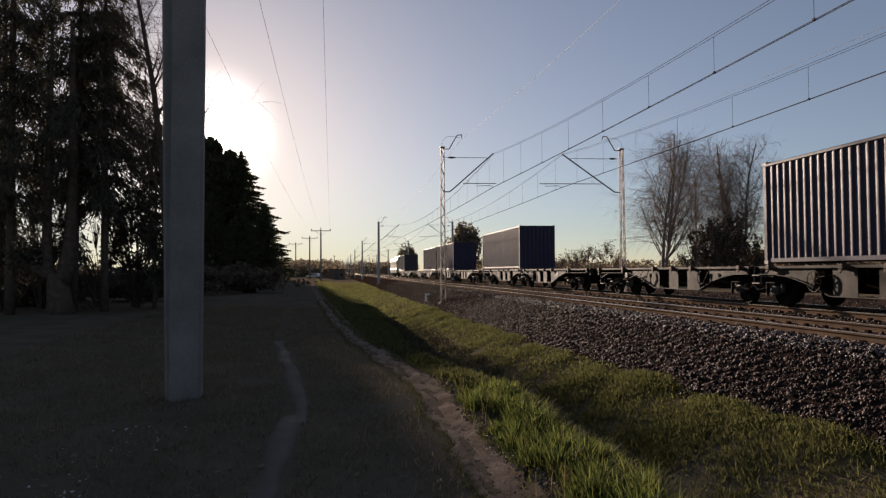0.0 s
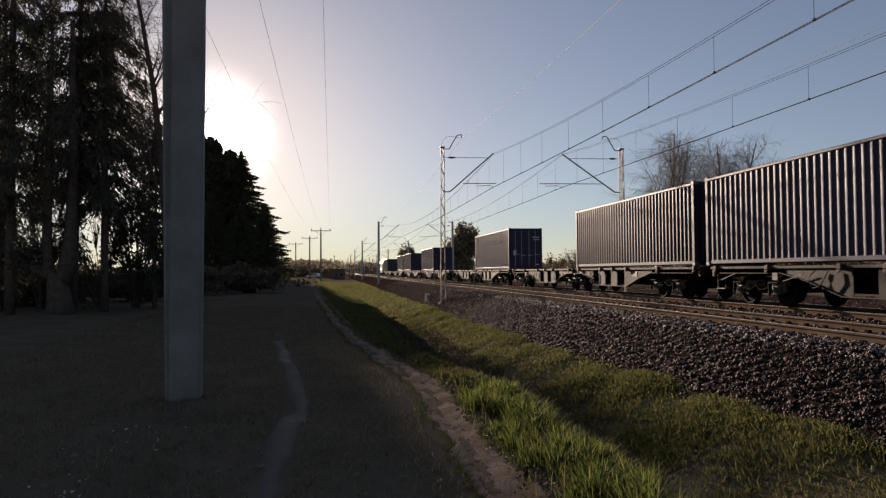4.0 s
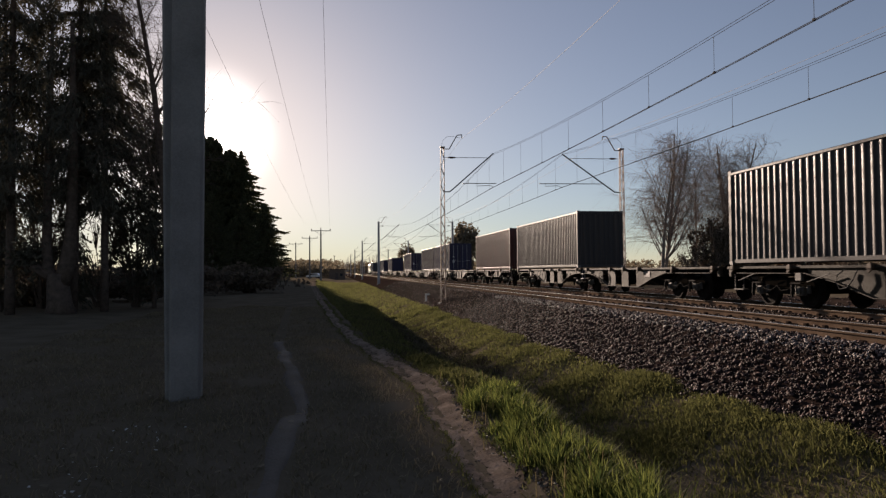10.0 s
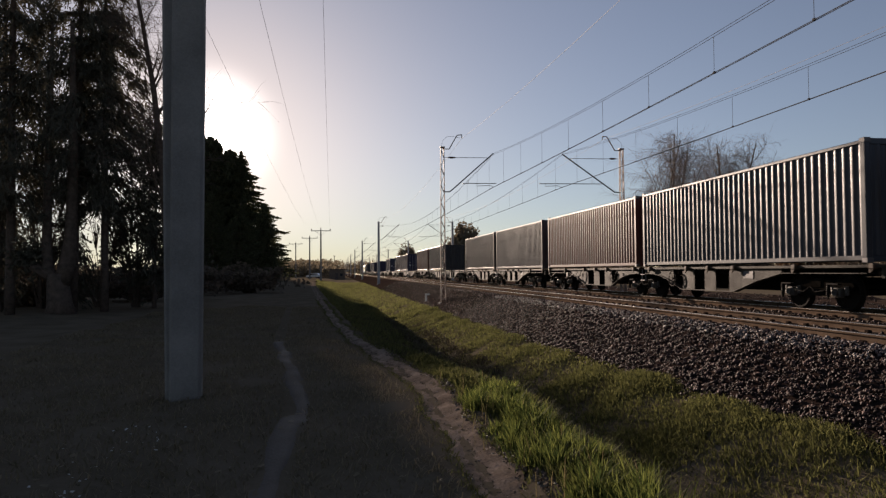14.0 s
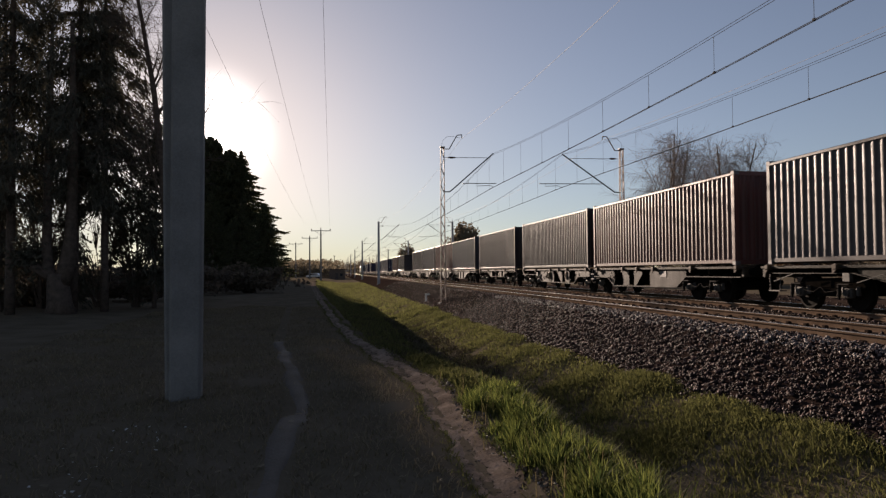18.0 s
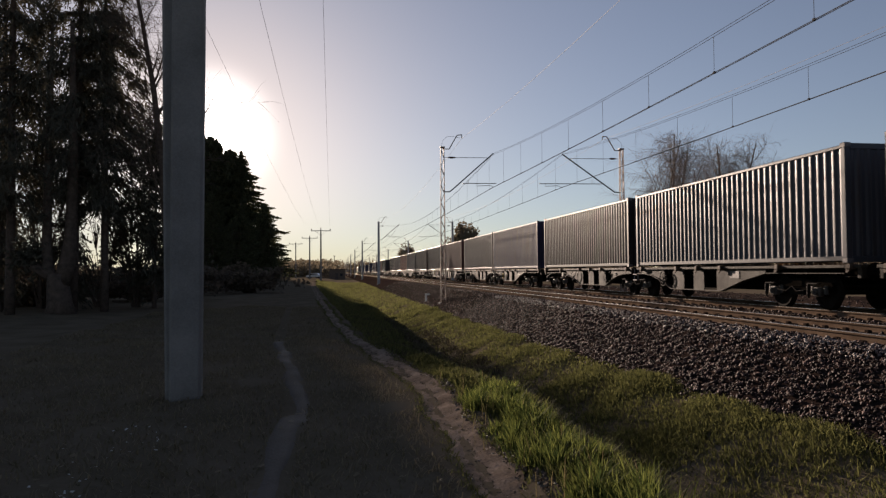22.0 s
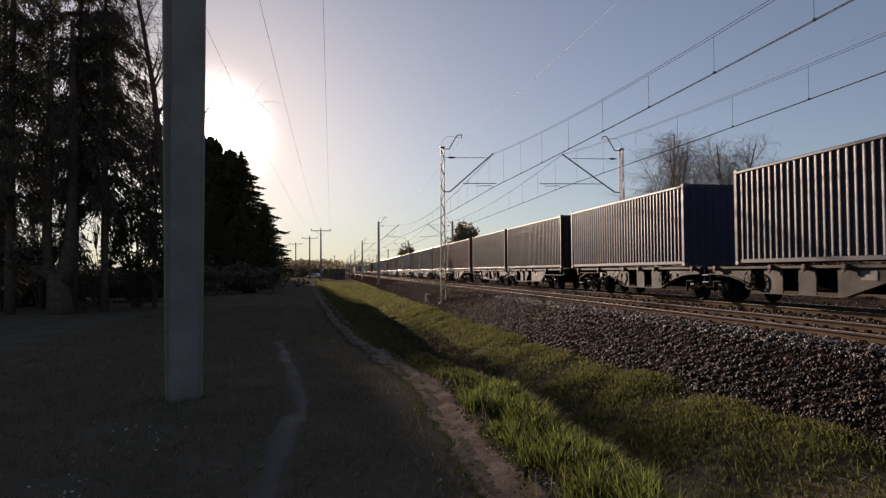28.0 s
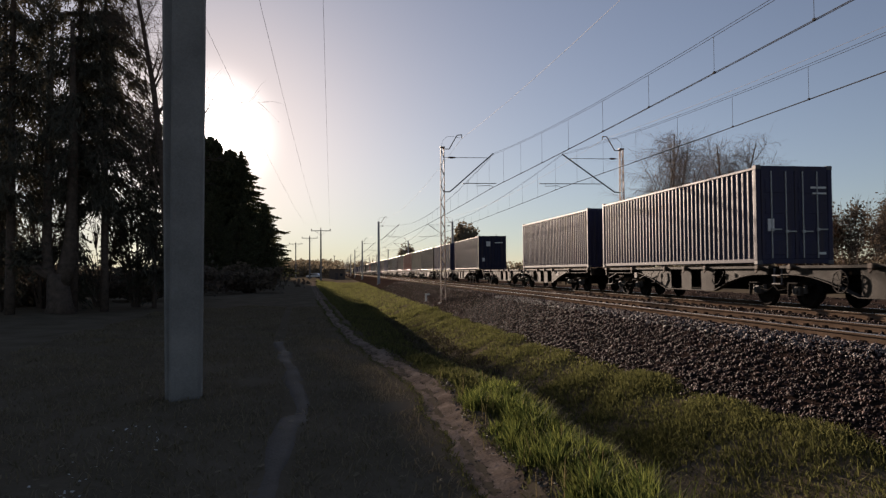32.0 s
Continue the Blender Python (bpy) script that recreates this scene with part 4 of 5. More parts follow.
def single_wagon():
    """A shorter wagon for one container, its middle at the origin."""
    t = thing("container_wagon", "short brown container wagon on two bogies carrying one container", "freight wagon", "wagons of the train")
    m = M["frame_brown"]
    T = DECK - 0.11
    s = Shape().box(-1.16, -1.0, -6.3, 6.3, DECK - 0.12, DECK - 0.045, 0.01)
    low = [(-6.2, 0.99), (-3.3, 0.97), (-2.7, 0.80), (-2.2, 0.62), (2.2, 0.62), (2.7, 0.80), (3.3, 0.97), (6.2, 0.99)]
    s.strip(low, -1.15, -1.02, 0.022)
    for pl in ([(3.2, T), (3.1, 0.99), (2.7, 0.82), (2.2, 0.64), (1.75, 0.64), (1.75, T)], [(-0.75, T), (-0.75, 0.64), (-1.5, 0.64), (-1.5, T)], [(-2.05, T), (-2.05, 0.64), (-2.3, 0.66), (-2.7, 0.82), (-3.1, 0.99), (-3.2, T)]):
        s.prism(pl, -1.10, -1.075)
    me = s.mesh("side_beam")
    for a in (0, 180):
        part("side_beam", me, m, t, at=pose(0, 0, 0, 0, 0, a))
    part("centre_sill", Shape().prism([(-6.4, 0.84), (-3.4, 0.84), (-2.6, 0.5), (2.6, 0.5), (3.4, 0.84), (6.4, 0.84), (6.4, DECK - 0.08), (-6.4, DECK - 0.08)], -0.34, 0.34), M["bogie"], t)
    for y in (-5.6, -3.2, -1.9, -0.6, 0.9, 1.9, 3.2, 5.6):
        deep = 0.46 if abs(y) < 2.5 else 0.88
        part("cross_bearer", Shape().prism([(y - 0.09, deep), (y + 0.09, deep), (y + 0.07, DECK - 0.06), (y - 0.07, DECK - 0.06)], -1.06, 1.06), M["bogie"], t)
    for a in (0, 180):
        turn = pose(0, 0, 0, 0, 0, a)
        part("air_tank", Shape().tube([(-1.02, -0.1, 0.72), (-0.98, -0.1, 0.72), (-0.5, -0.1, 0.72), (-0.42, -0.1, 0.72)], [0.12, 0.2, 0.2, 0.12], 14), M["axlebox"], t, "dark round air tank", at=turn)
        part("brake_handwheel", shared("brake_handwheel", handwheel, M["frame_brown"]), M["frame_brown"], t, "spoked brake handwheel", at=turn @ pose(0, -0.1, 0.74))
        part("air_hose", MESH["air_hose"], M["rubber"], t, "black air hose in a loop", at=turn @ pose(0, -3.6, 0))
        part("end_post", Shape().tube([(-1.15, -6.25, DECK - 0.05), (-1.15, -6.25, 0.5)], 0.02, 5).box(-1.2, -1.0, -6.4, -6.1, 0.48, 0.51), M["axlebox"], t, at=turn)
        for y in (-2.9, 0.35, 2.9):
            part("container_spigot", MESH["container_spigot"], M["spigot"], t, "hinged bracket that holds a container", at=turn @ pose(-1.1, y, 0))
    for a in (0, 180):
        bogie(t, 4.6 if a else -4.6)
        part("headstock", Shape().box(-1.12, 1.12, 6.4, 6.52, 0.82, DECK - 0.04, 0.02), m, t, at=pose(0, 0, 0, 0, 0, a))
        for x in (-1, 1):
            part("buffer", MESH["buffer"], M["bogie"], t, at=pose(0, 0, 0, 0, 0, a) @ pose(x * 0.87, 6.5, 0.98))
            part("container_spigot", MESH["container_spigot"], M["spigot"], t, "hinged bracket that holds a container", at=pose(0, 0, 0, 0, 0, a) @ pose(x * 1.1, 5.9, 0, 0, 0, 0 if x < 0 else 180))
    part("step_frame", Shape().tube([(-1.14, -5.9, 0.9), (-1.14, -5.9, 0.5), (-1.14, -5.5, 0.5), (-1.14, -5.5, 0.9)], 0.02, 5), M["axlebox"], t)
    return t


def locomotive():
    t = thing("locomotive", "cream and green electric locomotive pulling the container train", "locomotive")
    prof = [(-1.45, 0.95), (1.45, 0.95), (1.48, 1.2), (1.48, 3.3), (1.25, 3.75), (0.7, 3.95), (-0.7, 3.95), (-1.25, 3.75), (-1.48, 3.3), (-1.48, 1.2)]
    ring = lambda y, k, d: [(x * k, y, 0.95 + (z - 0.95) * d) for x, z in prof]
    part("body", Shape().loft([ring(-8.0, 0.9, 0.93), ring(-7.6, 1.0, 1.0), ring(7.6, 1.0, 1.0), ring(8.0, 0.9, 0.93)]), M["cream"], t)
    part("skirt", Shape().box(-1.5, 1.5, -7.9, 7.9, 0.8, 1.7, 0.05), M["locogreen"], t)
    for b in (-1, 1):
        for x in (-0.62, 0.62):
            part("windscreen", Shape().box(x - 0.5, x + 0.5, -0.02, 0.02, 2.5, 3.2, 0.02), M["glass"], t, at=pose(0, b * 7.99, 0))
            part("headlight", Shape().wheel(-0.02, 0.02, 0, 0, 0.14, 14), M["lamp"], t, at=pose(x * 1.5, b * 8.02, 1.5, 0, 0, 90))
            part("buffer", MESH["buffer"], M["bogie"], t, at=pose(0, 0, 0, 0, 0, 0 if b > 0 else 180) @ pose(x * 1.4, 7.9, 0.98))
        bogie(t, b * 4.6)
    for x in (-1.485, 1.485):
        for y in (-6.6, -3, 0, 3, 6.6):
            part("window", Shape().box(x - 0.02, x + 0.02, y - 0.4, y + 0.4, 2.5, 3.1, 0.02), M["glass"], t)
    part("roof_equipment", Shape().box(-0.6, 0.6, -4, 4, 3.95, 4.25, 0.05), M["galv"], t)
    part("pantograph", Shape().tube([(0, -5, 4.0), (0, -3.6, 5.0), (0, -5, 6.0)], 0.035, 5).tube([(-0.8, -5, 6.05), (0.8, -5, 6.05)], 0.03, 5), M["galv"], t)
    return t


# wagons: kind and the place of the joint (or middle) along the train
CARS = [(1, 72.6), (1, 99.0), (1, 125.4), (1, 46.2), (1, 19.85), (1, -6.4), (1, -32.6), (1, -73.0), (1, -99.0), (1, -125.1), (2, -165.9), (1, -192.3), (1, -218.5), (1, -244.5), (2, -270.9), (1, -298.4), (1, -326.4), (1, -353.6)]
SINGLES = [-52.5, -145.4]
# containers: colour, rear doors, middle along the train, label
LOADS = [
    ("slate", False, 132.0, "weathered grey-blue freight container behind the locomotive"),
    ("ink", False, 92.4, "dark blue corrugated freight container"),
    ("navy", False, 79.2, "navy blue corrugated freight container with a plain end"),
    ("navy", False, 52.4, "navy blue freight container with a plain end wall"),
    ("navy", True, 13.2, "navy blue freight container with galvanised door rods"),
    ("ink", False, -12.95, "dark ink-blue corrugated freight container"),
    ("navy", True, -25.75, "navy blue freight container with pale markings on its doors"),
    ("brown", False, -52.5, "reddish brown corrugated freight container"),
    ("dark", False, -66.55, "dark brown-grey freight container with a plain end"),
    ("dark", False, -92.55, "dark grey-brown corrugated freight container"),
    ("grey", False, -105.45, "grey corrugated freight container"),
    ("rust", False, -118.7, "rust-red corrugated freight container"),
    ("slate", False, -131.4, "slate grey corrugated freight container with worn paint"),
    ("dark", False, -145.4, "dark brown freight container on a short wagon"),
    ("dark", False, -159.5, "dark grey corrugated freight container"),
    ("brown", False, -172.35, "dull brown corrugated freight container"),
    ("grey", False, -186.05, "brown-grey corrugated freight container"),
    ("blue", False, -198.6, "blue corrugated freight container"),
    ("dark", False, -212.1, "dark brown corrugated freight container"),
    ("slate", False, -224.9, "slate grey corrugated freight container"),
    ("grey", False, -238.2, "worn grey freight container"),
    ("red", False, -250.8, "red corrugated freight container with a white sticker"),
    ("tan", False, -264.5, "tan grey freight container"),
    ("dark", False, -277.4, "dark grey-brown freight container"),
    ("blue", False, -291.15, "bright blue freight container with a plain end wall"),
    ("ink", False, -306.4, "dented dark blue freight container with white stickers"),
    ("navy", False, -332.95, "navy blue corrugated freight container"),
    ("navy", True, -346.9, "navy blue freight container with galvanised door rods and lettering"),
]
TRAIN = []


def build_train():
    protos = {1: None, 2: None}
    for kind, u in CARS:
        if protos[kind] is None:
            protos[kind] = ob = articulated_wagon(kind)
        else:
            ob = copy_thing(protos[kind], Matrix.Identity(4))
        if u == -192.3:
            part("changeover_plate", Shape().box(-1.21, -1.19, -3.42, -3.2, 0.5, 0.92, 0.01).tube([(-1.215, -3.4, 0.56), (-1.215, -3.22, 0.86)], 0.02, 6), M["ochre"], ob, "ochre yellow brake changeover plate")
        TRAIN.append((ob, u, RAIL))
    one = None
    for u in SINGLES:
        one = ob = single_wagon() if one is None else copy_thing(one, Matrix.Identity(4))
        TRAIN.append((ob, u, RAIL))
    for colour, doors, u, label in LOADS:
        ob = freight_container(colour, label, doors)
        TRAIN.append((ob, u, RAIL + DECK))
        if "pale markings" in label:
            marking(ob, -0.75, 0.95, 0.18, 0.3)
            marking(ob, -0.75, 1.45, 0.15, 0.12)
        if "lettering" in label or u == 13.2:
            marking(ob, -0.78, 1.15, 0.2, 0.36)
            marking(ob, 0.75, 2.25, 0.5, 0.06)
            marking(ob, 0.78, 2.08, 0.44, 0.05)
            marking(ob, 0.85, 0.32, 0.22, 0.07)
        if "white stickers" in label:
            marking(ob, -0.35, 2.2, 0.36, 0.42)
            marking(ob, 0.55, 2.3, 0.7, 0.08)
            marking(ob, -0.78, 0.85, 0.2, 0.3)
        if "white sticker" in label and colour == "red":
            marking(ob, -0.4, 2.35, 0.5, 0.22)
    loco = locomotive()
    TRAIN.append((loco, 147.3, RAIL))
    for ob, u, z in TRAIN:
        ob.matrix_basis = on_track(u, z)


# ---- plants ----
def conifer(x, y, h, spread, seed, clear=0.1, leaves=9000, droop=0.5, material="needle", size=0.2, gap=1.0, narrow=0.32, blunt=0.85, stem=0.017, tops=1.3, spiky=False, name="spruce_tree", label="tall dark spruce with drooping branches"):
    """Tapered trunk, whorls of drooping limbs and a crown of many needle sprays."""
    r = np.random.default_rng(seed)
    t = thing(name, label, "tree", "conifers beside the path", pose(x, y, float(ground_z(x, y)) - 0.1))
    lean = r.normal(0, 0.01, 2)
    part("trunk", Shape().tube([(lean[0] * z, lean[1] * z, z) for z in np.linspace(0, h, 9)], [0.02 + stem * h * (1 - k) ** 0.9 for k in np.linspace(0, 1, 9)], 9), M["bark"], t, smooth=True)
    limbs, cs, ss, us = Shape(), [], [], []
    z = clear * h
    tips = []
    while z < h * 0.985:
        k = (z - clear * h) / (h * (1 - clear))
        reach = spread * (1 - k) ** blunt * (0.55 + 0.45 * min(1, k * 6))
        n = 5 if reach > 0.6 else 4
        off = r.random() * 6.28
        for i in range(n):
            a = off + 6.283 * i / n + r.normal(0, 0.25)
            L = reach * (0.6 + 0.65 * r.random())
            if spiky:
                L = reach * (0.82 + 0.14 * r.random() if r.random() < 0.66 else 1.0 + 0.22 * r.random())
            d = np.array([math.cos(a), math.sin(a)])
            pts = [(lean[0] * z + d[0] * L * q, lean[1] * z + d[1] * L * q, z + L * (0.12 * q - droop * q * q + 0.12 * q ** 3)) for q in (0, 0.35, 0.7, 1)]
            limbs.tube(pts, [0.012 + 0.02 * L ** 0.6, 0.02 + 0.006 * L, 0.014, 0.006], 4, caps=False)
            tips.append((pts, L))
        z += gap * (0.30 + 0.25 * r.random()) * (0.55 + 0.45 * (1 - k)) * max(h / 14, 0.8)
    tagged(part("branchwork", limbs, M["bark"], t), kind="stuff")
    w = np.array([L ** tops for _, L in tips])
    pick = r.choice(len(tips), leaves, p=w / w.sum())
    P = np.array([p for p, _ in tips])
    q = r.random(leaves) ** 0.7 * 3
    i0 = np.minimum(q.astype(int), 2)
    f = (q - i0)[:, None]
    c = P[pick, i0] * (1 - f) + P[pick, i0 + 1] * f
    L = np.array([L for _, L in tips])[pick][:, None]
    wide = r.normal(0, 1, (leaves, 3)) * np.array([0.16, 0.16, 0.05]) * L ** 0.5
    hang = np.abs(r.normal(0, 1, leaves)) * 0.22 * L[:, 0] ** 0.6
    if spiky:
        wide *= (1.05 - 0.95 * q / 3)[:, None]
        hang *= 1.0 - 0.85 * q / 3
    c = c + wide
    c[:, 2] -= hang
    out = c.copy()
    out[:, 2] = 0
    out /= np.linalg.norm(out, axis=1, keepdims=True) + 1e-6
    up = out * 0.55 + np.array([0, 0, -0.75]) + r.normal(0, 0.35, (leaves, 3))
    up /= np.linalg.norm(up, axis=1, keepdims=True)
    side = np.cross(up, r.normal(0, 1, (leaves, 3)))
    side /= np.linalg.norm(side, axis=1, keepdims=True) + 1e-6
    sz = size * (0.5 + r.random((leaves, 1)))
    if spiky:
        sz = sz * (1.0 - 0.55 * q / 3)[:, None]
        # pointed sprays that stand out past the ends of the limbs
        tip, way = np.repeat(P[:, 3], 7, 0), np.repeat(P[:, 3] - P[:, 1], 7, 0)
        m = len(tip)
        way = way / np.linalg.norm(way, axis=1, keepdims=True) + r.normal(0, 0.22, (m, 3)) + np.array([0, 0, 0.12])
        across = np.cross(way, r.normal(0, 1, (m, 3)))
        across /= np.linalg.norm(across, axis=1, keepdims=True)
        far = np.repeat(np.array([L for _, L in tips]), 7)[:, None] ** 0.5 * (0.08 + 0.14 * r.random((m, 1)))
        c, side, up = np.concatenate([c, tip + way * far * 0.3]), np.concatenate([side, across * 1.4]), np.concatenate([up, way])
        sz = np.concatenate([sz, far])
    part("crown", quads("crown", c, side * sz * narrow, up * sz, M[material], 0.25), M[material], t)
    return t


def bare_tree(x, y, h, spread, seed, name="birch_tree", label="tall leafless birch with fine hanging twigs", bark="birchbark", stems=1, weep=0.5, density=1.0, leaves=0, leafmat="leaf_buff", base=None, group="bare trees behind the railway", thin=1.0, rise=0.05, open_to=0.62, low=0.28):
    """Trunk, limbs, boughs and fine drooping twigs."""
    r = random.Random(seed)
    t = thing(name, label, "tree", group, pose(x, y, (float(ground_z(x, y)) if base is None else base) - 0.1))
    wood, twigs = Shape(), Shape()
    ends = []

    def grow(p, d, length, rad, level):
        pts, q, dd = [p], p, d
        n = 5 if level < 2 else 4
        for i in range(n):
            dd = (dd + Vector((r.gauss(0, 0.09), r.gauss(0, 0.09), (rise if level < 2 else -0.10 * weep * (level - 1))))).normalized()
            q = q + dd * (length / n)
            pts.append(q)
        (wood if level < 2 else twigs).tube(pts, [rad * (1 - 0.75 * i / n) for i in range(n + 1)], 7 if level == 0 else (5 if level == 1 else 3), caps=False)
        if level >= 3:
            ends.extend(pts[1:])
            return
        kids = {0: int(20 * density), 1: int(10 * density), 2: int(7 * density)}[level]
        for i in range(kids):
            k = (low if level == 0 else 0.2) + (0.98 - 0.25) * (i + r.random()) / kids
            k = min(k, 0.99)
            j = int(k * n)
            o = pts[j].lerp(pts[j + 1], k * n - j)
            a = r.random() * 6.283
            ax = (pts[j + 1] - pts[j]).normalized()
            s = ax.orthogonal().normalized()
            s = (s * math.cos(a) + ax.cross(s) * math.sin(a))
            lean = {0: open_to, 1: 0.7, 2: 0.8}[level]
            nd = (ax * (1 - lean * 0.55) + s * lean).normalized()
            nl = length * {0: 0.5 * (1.15 - k * 0.75) * spread, 1: 0.5, 2: 0.55}[level] * (0.7 + 0.6 * r.random())
            grow(o, nd, nl, max(rad * (1 - 0.75 * k) * {0: 0.42, 1: 0.5, 2: 0.5}[level], {0: 0.035, 1: 0.02 * thin, 2: 0.012 * thin}[level]), level + 1)

    for s in range(stems):
        a = 6.283 * s / stems + 0.6
        tilt = 0.0 if stems == 1 else 0.16
        grow(Vector((0.3 * tilt * math.cos(a) * 4, 0.3 * tilt * math.sin(a) * 4, 0)), Vector((tilt * math.cos(a), tilt * math.sin(a), 1)).normalized(), h * (0.85 + 0.2 * r.random() if stems > 1 else 1), 0.012 * h + 0.02, 0)
    part("trunk", wood, M[bark], t, smooth=True)
    part("crown", twigs, M["twig"] if bark == "birchbark" else M[bark], t, "bare fine twigs")
    if leaves:
        g = np.random.default_rng(seed)
        c = np.array(ends)[g.integers(0, len(ends), leaves)] + g.normal(0, 0.12, (leaves, 3))
        leaf_cloud(t, c, g, 0.07, leafmat)
    return t


def leaf_cloud(t, c, g, size, material, name="leaves"):
    n = len(c)
    up = g.normal(0, 1, (n, 3))
    up /= np.linalg.norm(up, axis=1, keepdims=True)
    side = np.cross(up, g.normal(0, 1, (n, 3)))
    side /= np.linalg.norm(side, axis=1, keepdims=True) + 1e-6
    sz = size * (0.5 + g.random((n, 1)))
    part(name, quads(name, c, side * sz * 0.7, up * sz, M[material], 0.5), M[material], t)


def shrub(x, y, w, d, h, seed, material, n=5000, size=0.12, name="shrub", label="dense dark shrub", twigs=40, base=None, cat="shrub", fine=3, wood="bark"):
    """Stems from the ground and an uneven cloud of leaves in clumps, with gaps."""
    g = np.random.default_rng(seed)
    t = thing(name, label, cat, "shrubs along the railway", pose(x, y, (float(ground_z(x, y)) if base is None else base) - 0.05))
    k = max(20, n // 70)
    cl = g.normal(0, 1, (k, 3))
    cl /= np.linalg.norm(cl, axis=1, keepdims=True)
    cl *= (0.35 + 0.65 * g.random((k, 1)))
    cl = np.abs(cl * [1, 1, 1]) * np.sign(cl + 1e-9) * [w / 2, d / 2, h / 2] + [0, 0, h * 0.5]
    cl[:, 2] = np.clip(cl[:, 2], 0.15, None)
    s = Shape()
    for p in cl[: min(k, twigs)]:
        s.tube([(p[0] * 0.15, p[1] * 0.15, 0), (p[0] * 0.5, p[1] * 0.5, p[2] * 0.6), tuple(p * 1.03)], [0.03 + 0.008 * h, 0.02, 0.006], 4, caps=False)
    for p in cl:
        for _ in range(fine):
            q = p * (1.0 + 0.22 * g.random()) + g.normal(0, 0.05, 3) * np.array([w, d, h])
            s.tube([tuple(p * 0.8), tuple((p + q) / 2 + g.normal(0, 0.06, 3)), tuple(q)], [0.02, 0.014, 0.008], 3, caps=False)
    tagged(part("branchwork", s, M[wood], t), kind="stuff")
    c = cl[g.integers(0, k, n)] + g.normal(0, 1, (n, 3)) * np.array([w, d, h]) * (0.06 if k > 40 else 0.09)
    c[:, 2] = np.abs(c[:, 2])
    leaf_cloud(t, c, g, size, material)
    return t


def blades(name, x, y, h, width, material, g, lean=0.35, label="", a=None):
    """Grass: bent blades of three segments, one joined mesh."""
    n = len(x)
    z = ground_z(x, y) - 0.02
    a = g.random(n) * 6.283 if a is None else a
    d = np.stack([np.cos(a), np.sin(a)], -1)
    s = np.stack([-d[:, 1], d[:, 0]], -1) * width / 2 * (0.6 + 0.8 * g.random((n, 1)))
    b = lean * (0.3 + g.random(n)) * h
    lv = []
    for k, wk in ((0, 1.0), (0.5, 0.85), (0.85, 0.5)):
        cx = np.stack([x, y], -1) + d * (b * k ** 1.8)[:, None]
        zz = z + h * k * (1 - 0.25 * k * lean)
        for sg in (-1, 1):
            lv.append(np.concatenate([cx + sg * s * wk, zz[:, None]], 1))
    tip = np.concatenate([np.stack([x, y], -1) + d * b[:, None], (z + h * (1 - 0.3 * lean))[:, None]], 1)
    co = np.stack(lv + [tip], 1).reshape(-1, 3)
    me = bpy.data.meshes.new(name)
    me.vertices.add(n * 7)
    me.vertices.foreach_set("co", co.astype(np.float32).ravel())
    q = np.array([0, 1, 3, 2, 2, 3, 5, 4, 4, 5, 6])
    idx = (q[None] + (np.arange(n) * 7)[:, None]).ravel()
    me.loops.add(n * 11)
    me.loops.foreach_set("vertex_index", idx.astype(np.int32))
    me.polygons.add(n * 3)
    st = (np.array([0, 4, 8])[None] + (np.arange(n) * 11)[:, None]).ravel()
    me.polygons.foreach_set("loop_start", st.astype(np.int32))
    me.update(calc_edges=True)
    me.materials.append(M[material])
    return tagged(new(name, me), label, "grass", kind="stuff")


def clumped(g, n, y0, y1, w0, w1, power=1.3, clump=0.0, many=400):
    """Points (x, y) in a stretch along the path: q metres to the right of it."""
    if clump:
        cy, cq = y0 + (y1 - y0) * g.random(many) ** power, w0 + (w1 - w0) * g.random(many)
        i = g.integers(0, many, n)
        y, q = cy[i] + g.normal(0, clump, n), cq[i] + g.normal(0, clump, n)
    else:
        y, q = y0 + (y1 - y0) * g.random(n) ** power, w0 + (w1 - w0) * g.random(n)
    return track_x(y) + path_w(y) + q, y


# ---- placing ----
railway("near_track", NEAR, "empty railway track with rusty rails on concrete sleepers")
railway("far_track", 0.0, "railway track with rusty rails under the train")
for y in MASTS:
    for side in (-1, 1):
        mast(side, y)
for side in (-1, 1):
    overhead_line(side)
great_pole()
power_pole(-10.3, 137, 10.0)
power_pole(-15.4, 170, 10.0)
power_pole(-22.5, 205, 10.0)
power_pole(-17.0, 300, 9.0, arm=0.3)
marker_post(3.42, 47.8)
for k, a in ((-1, (-2.6, -12, 9.4)), (0, (-1.05, -12, 9.6)), (1, (0.55, -12, 9.4))):
    w = thing("power_wire", "thin power wire sagging between poles", "cable", "wires of the power line")
    b = (-10.3 + k * 1.75, 137, 9.9 if k == 0 else 9.75)
    pts = [tuple(a[i] + (b[i] - a[i]) * q - (4 * 1.6 * q * (1 - q) if i == 2 else 0) for i in range(3)) for q in np.linspace(0, 1, 24)]
    part("wire", Shape().tube(pts, 0.005, 5), M["earthwire"], w)
build_train()

